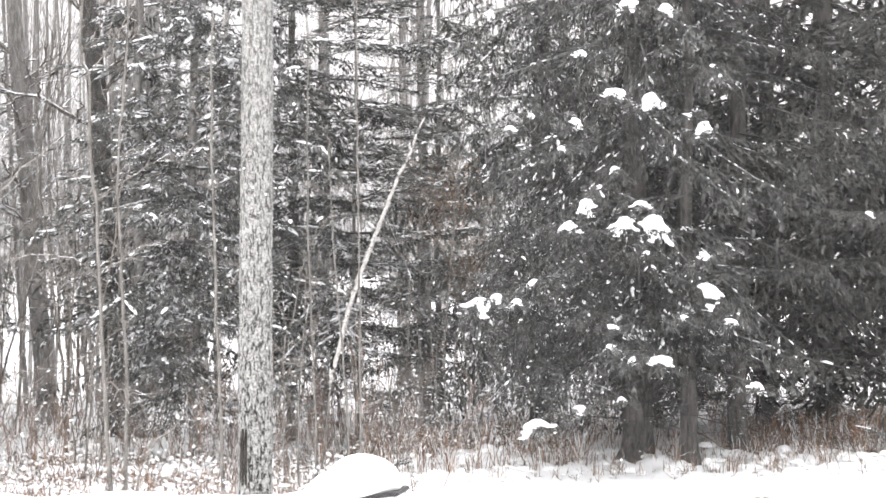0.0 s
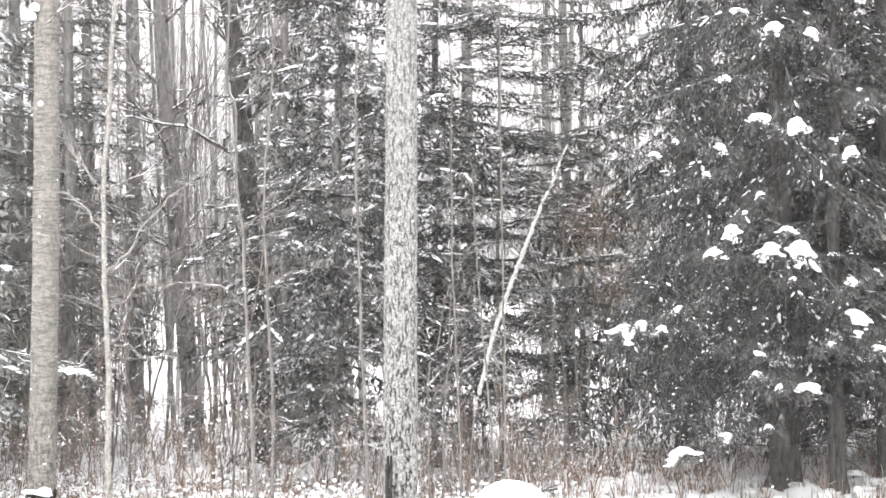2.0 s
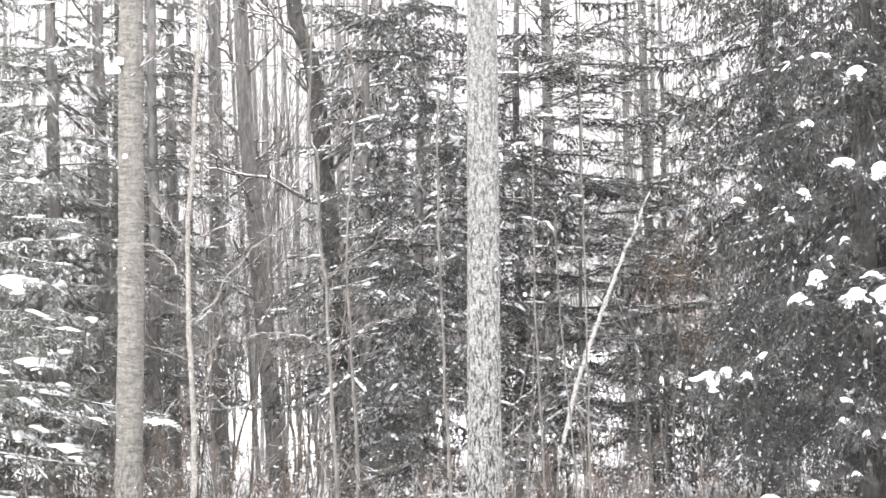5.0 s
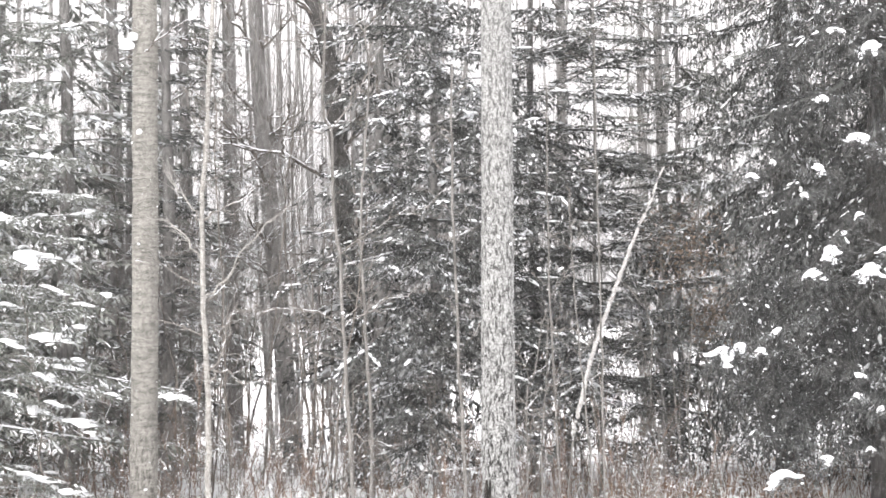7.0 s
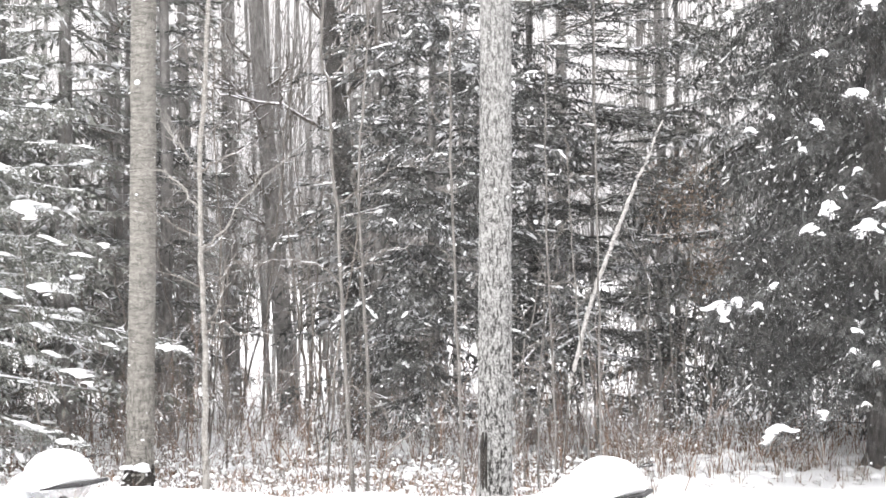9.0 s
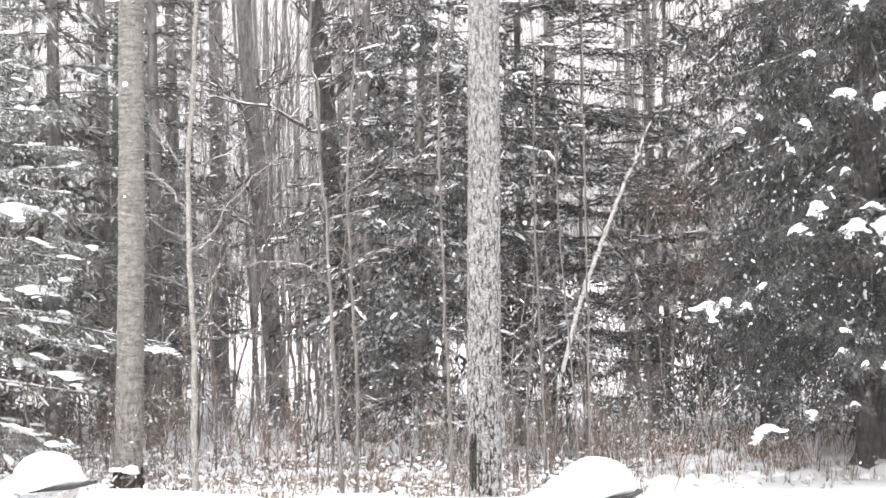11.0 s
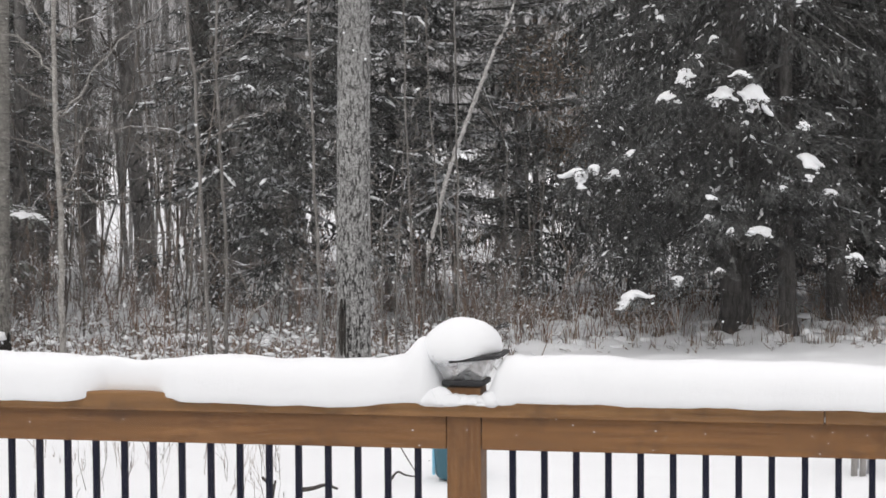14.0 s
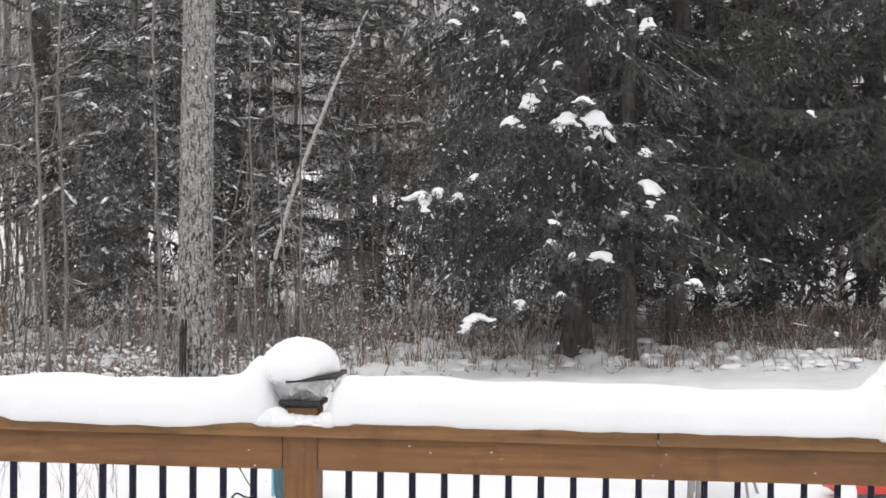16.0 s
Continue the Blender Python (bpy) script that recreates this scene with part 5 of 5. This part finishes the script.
def post_lamp(x, seed):
    rng = np.random.default_rng(seed)
    m = pose(*DECK_AT, 0, 0, YAW) @ pose(x, 0.044, 1.6645)
    lamp = tagged(new("post_cap_lamp"), "black solar post cap lamp buried under snow", "lamp", "post cap lamps")
    lamp.matrix_basis = m
    base = part("base", mesh_box("base", -0.056, 0.056, -0.056, 0.056, 0.004, 0.018, PLASTIC), lamp)
    g = Geo()
    frustum(g, 0.034, 0.004, 0.018, 0.044)
    part("inner_cone", g.mesh("inner_cone", [PLASTIC]), base)
    g = Geo()
    frustum(g, 0.05, 0.078, 0.0185, 0.085)
    part("glass", g.mesh("glass", [GLASS]), lamp, "clear flared plastic sides")
    roof = part("roof", mesh_box("roof", -0.05, 0.085, -0.085, 0.085, 0.0, 0.011, PLASTIC), lamp)
    roof.matrix_basis = pose(0.018, 0, 0.07, 0, -6, 0)
    g = Geo()
    v, f = lump(rng, (0, 0, 0), (0.108, 0.1, 0.094), BALL3, 0.06)
    c, s = math.cos(0.14), math.sin(0.14)
    v = np.stack([v[:, 0] * c - v[:, 2] * s - 0.016, v[:, 1], v[:, 0] * s + v[:, 2] * c + 0.086], 1)
    g.put(v, f)
    g.put(*lump(rng, (-0.1, 0.03, 0.035), (0.035, 0.05, 0.05), BALL3, 0.06))
    g.put(*lump(rng, (-0.108, 0.01, -0.03), (0.026, 0.055, 0.09), BALL3, 0.1))
    for dx, w, h in ((-0.082, 0.034, 0.036), (-0.055, 0.034, 0.034), (-0.025, 0.034, 0.026), (0.005, 0.03, 0.014), (0.032, 0.028, 0.012), (0.058, 0.03, 0.02), (0.08, 0.028, 0.034)):
        g.put(*lump(rng, (dx, -0.085, -0.036), (w, 0.03, h), BALL3, 0.12))
        g.put(*lump(rng, (dx, -0.07, -0.032), (w, 0.04, 0.016), BALL2, 0.15))
    for k in range(4):
        h = Geo()
        twig(h, rng, (0.075, -0.06 + 0.02 * k, 0.078), rng.uniform(-0.5, 0.3), rng.uniform(-0.1, 0.35), rng.uniform(0.035, 0.06), 0.0016, 2, 0, 0.0, 0.0009)
        part("caught_twig", h.mesh("caught_twig", [PLASTIC]), roof, "thin dark twig caught on the lamp")
    cap = new("lamp_snow", g.mesh("lamp_snow", [SNOW], True))
    cap.matrix_basis = m
    tagged(cap, "domed heap of snow on the post lamp", "snow", "snow heaps")


for i, x in enumerate(POSTS):
    post_lamp(x, 400 + i)


# ---- odds and ends in the yard ----
TEAL = plain("teal_plastic", (0.012, 0.085, 0.12), 0.4)
PALE_BLUE = plain("pale_blue_plastic", (0.2, 0.45, 0.6), 0.4)
RED = plain("red_plastic", (0.5, 0.04, 0.025), 0.4)
STEEL = plain("dull_steel", (0.3, 0.3, 0.32), 0.45, 0.8)
GREYWOOD = wood_material("weathered_wood", (0.2, 0.19, 0.18), (0.42, 0.4, 0.38), (1, 1, 0.05))
STICK = bark("wet_stick", (0.03, 0.027, 0.025), (0.09, 0.08, 0.072), (1, 1, 1), 40.0)


def stick(points, r, label):
    pts = np.asarray(points, float)
    base = pts.mean(axis=0)
    base[2] = 0
    g = Geo()
    g.put(*tube(smooth_path(pts - base, 12), r * np.linspace(1, 0.55, 12), 8, 0.08, np.random.default_rng(int(abs(pts[0, 0]) * 100))))
    ob = new("fallen_stick", g.mesh("fallen_stick", [STICK], True))
    ob.matrix_basis = pose(*base)
    return tagged(ob, label, "stick", "fallen sticks")


stick([(-1.04, 13.66, 0.02), (-0.96, 13.66, 0.03), (-0.88, 13.67, 0.05), (-0.8, 13.68, 0.02)], 0.016, "short dark stick lying on the snow")
stick([(-1.22, 13.5, -0.02), (-1.2, 13.55, 0.1)], 0.012, "dark stick poking up from the snow")
stick([(-1.3, 13.7, 0.1), (-1.26, 13.7, 0.05), (-1.22, 13.7, 0.02)], 0.01, "small curved stick on the snow")
stick([(-0.46, 14.2, 0.0), (-0.42, 14.2, 0.05), (-0.36, 14.18, 0.03), (-0.3, 14.18, 0.02)], 0.009, "thin bent stick on the snow")
stick([(-0.48, 14.6, 0.3), (-0.4, 14.55, 0.16), (-0.3, 14.5, 0.0)], 0.006, "thin stick leaning out of the snow")

bucket = thing("storage_bucket", "teal plastic bucket half sunk in snow", "bucket", (-0.03, 14.3, 0))
g = Geo()
zz = np.array([-0.03, 0.0, 0.02, 0.14, 0.25, 0.26, 0.262])
g.put(*tube(np.stack([0 * zz, 0 * zz, zz], 1), np.array([0.05, 0.115, 0.128, 0.14, 0.15, 0.158, 0.146]), 28))
body = part("body", g.mesh("body", [TEAL], True), bucket)
g = Geo()
a = np.linspace(-2.95, -2.6, 5)
for ang in (-2.9, -0.4):
    box = [(math.cos(ang) * 0.145, math.sin(ang) * 0.145, z) for z in np.linspace(0.02, 0.25, 5)]
    g.put(*tube(box, [0.012] * 5, 6))
part("rib", g.mesh("rib", [PALE_BLUE], True), body, "pale blue edge rib")
g = Geo()
g.put(*lump(np.random.default_rng(3), (0, 0, 0.245), (0.14, 0.14, 0.07), BALL3, 0.08))
part("snow_fill", g.mesh("snow_fill", [SNOW], True), bucket, "snow filling the bucket")

for x in (2.735, 2.795):
    ob = new("garden_stake", mesh_box("garden_stake", -0.022, 0.022, -0.01, 0.01, -0.05, 0.75, GREYWOOD))
    ob.matrix_basis = pose(x, 14.33, 0, 0, 1.5, 20)
    tagged(ob, "weathered grey wooden stake in the snow", "stake", "garden stakes")

chair = thing("garden_chair", "steel tube garden chair sunk in snow", "chair", (3.0, 14.5, 0))
for pts in ([(-0.16, -0.1, -0.05), (-0.15, -0.1, 0.12), (-0.17, -0.08, 0.3), (-0.2, 0.0, 0.5)], [(0.16, -0.12, -0.05), (0.13, -0.12, 0.15), (0.08, -0.1, 0.4)],
            [(-0.16, 0.25, -0.05), (-0.16, 0.25, 0.4)], [(0.3, 0.2, -0.05), (0.22, 0.2, 0.2), (0.16, 0.2, 0.42)]):
    g = Geo()
    g.put(*tube(smooth_path(pts, 10), [0.011] * 10, 10))
    part("leg", g.mesh("leg", [STEEL], True), chair)
for pts in ([(-0.15, -0.1, 0.2), (-0.05, -0.12, 0.15), (0.1, -0.12, 0.14)], [(-0.15, -0.1, 0.16), (0.0, -0.12, 0.12), (0.12, -0.12, 0.13)]):
    g = Geo()
    g.put(*tube(smooth_path(pts, 10), [0.008] * 10, 8))
    part("stretcher", g.mesh("stretcher", [STEEL], True), chair)
g = Geo()
box_geo(g, -0.24, 0.22, -0.18, 0.26, 0.42, 0.46, 0, 0.012)
seat = part("seat", g.mesh("seat", [STEEL]), chair)
g = Geo()
g.put(*lump(np.random.default_rng(6), (0, 0.03, 0.46), (0.24, 0.22, 0.14), BALL3, 0.08))
part("seat_snow", g.mesh("seat_snow", [SNOW], True), seat, "snow heaped on the seat")

sled = thing("toboggan", "red plastic toboggan half buried in snow", "sled", (3.98, 14.5, 0))
g = Geo()
box_geo(g, -0.22, 0.5, -0.16, 0.16, 0.03, 0.055, 0, 0.012)
pan = part("floor_pan", g.mesh("floor_pan", [RED]), sled)
for y0 in (-0.18, 0.15):
    part("side_wall", mesh_box("side_wall", -0.22, 0.5, y0, y0 + 0.03, 0.02, 0.15, RED, 0.01), sled)
g = Geo()
g.put(*lump(np.random.default_rng(7), (0.15, 0, 0.05), (0.34, 0.15, 0.14), BALL3, 0.1))
g.put(*lump(np.random.default_rng(9), (-0.14, -0.2, 0.0), (0.07, 0.06, 0.16), BALL3, 0.1))
part("snow_fill", g.mesh("snow_fill", [SNOW], True), pan, "snow drifted into the toboggan")

debris = thing("twig_pile", "dark twigs poking out of trodden snow", "twigs", (3.33, 13.65, 0))
rng = np.random.default_rng(61)
for _ in range(14):
    g = Geo()
    twig(g, rng, (rng.normal(0, 0.06), rng.normal(0, 0.08), -0.01), rng.random() * 6.3, rng.uniform(0.1, 0.5), rng.uniform(0.06, 0.16), 0.006, 2)
    part("loose_twig", g.mesh("loose_twig", [STICK]), debris)
brush("yard_stalks", "thin dry weed stalks standing in the yard snow", 60, (-3.2, -1.3, 13.4, 15.5), (0.15, 0.55), [TWIG, TWIG_RED], 207, 0.0026, 3, 0.0016)

# ---- snowflakes in the air ----
rng = np.random.default_rng(500)
flakes = Geo()
for _ in range(420):
    y = 3.0 + 17 * rng.random() ** 0.6
    p = np.array([rng.uniform(-0.32, 0.32) * y, y, EYE + rng.uniform(-0.16, 0.2) * y])
    if p[2] > 0.1:
        v, f = BALL1
        flakes.put(p + v * rng.uniform(0.002, 0.0042) * (1 + 0.3 * rng.standard_normal((len(v), 1))), f)
tagged(new("falling_snow", flakes.mesh("falling_snow", [SNOW], True)), "light snow falling through the air", "snow", kind="stuff")
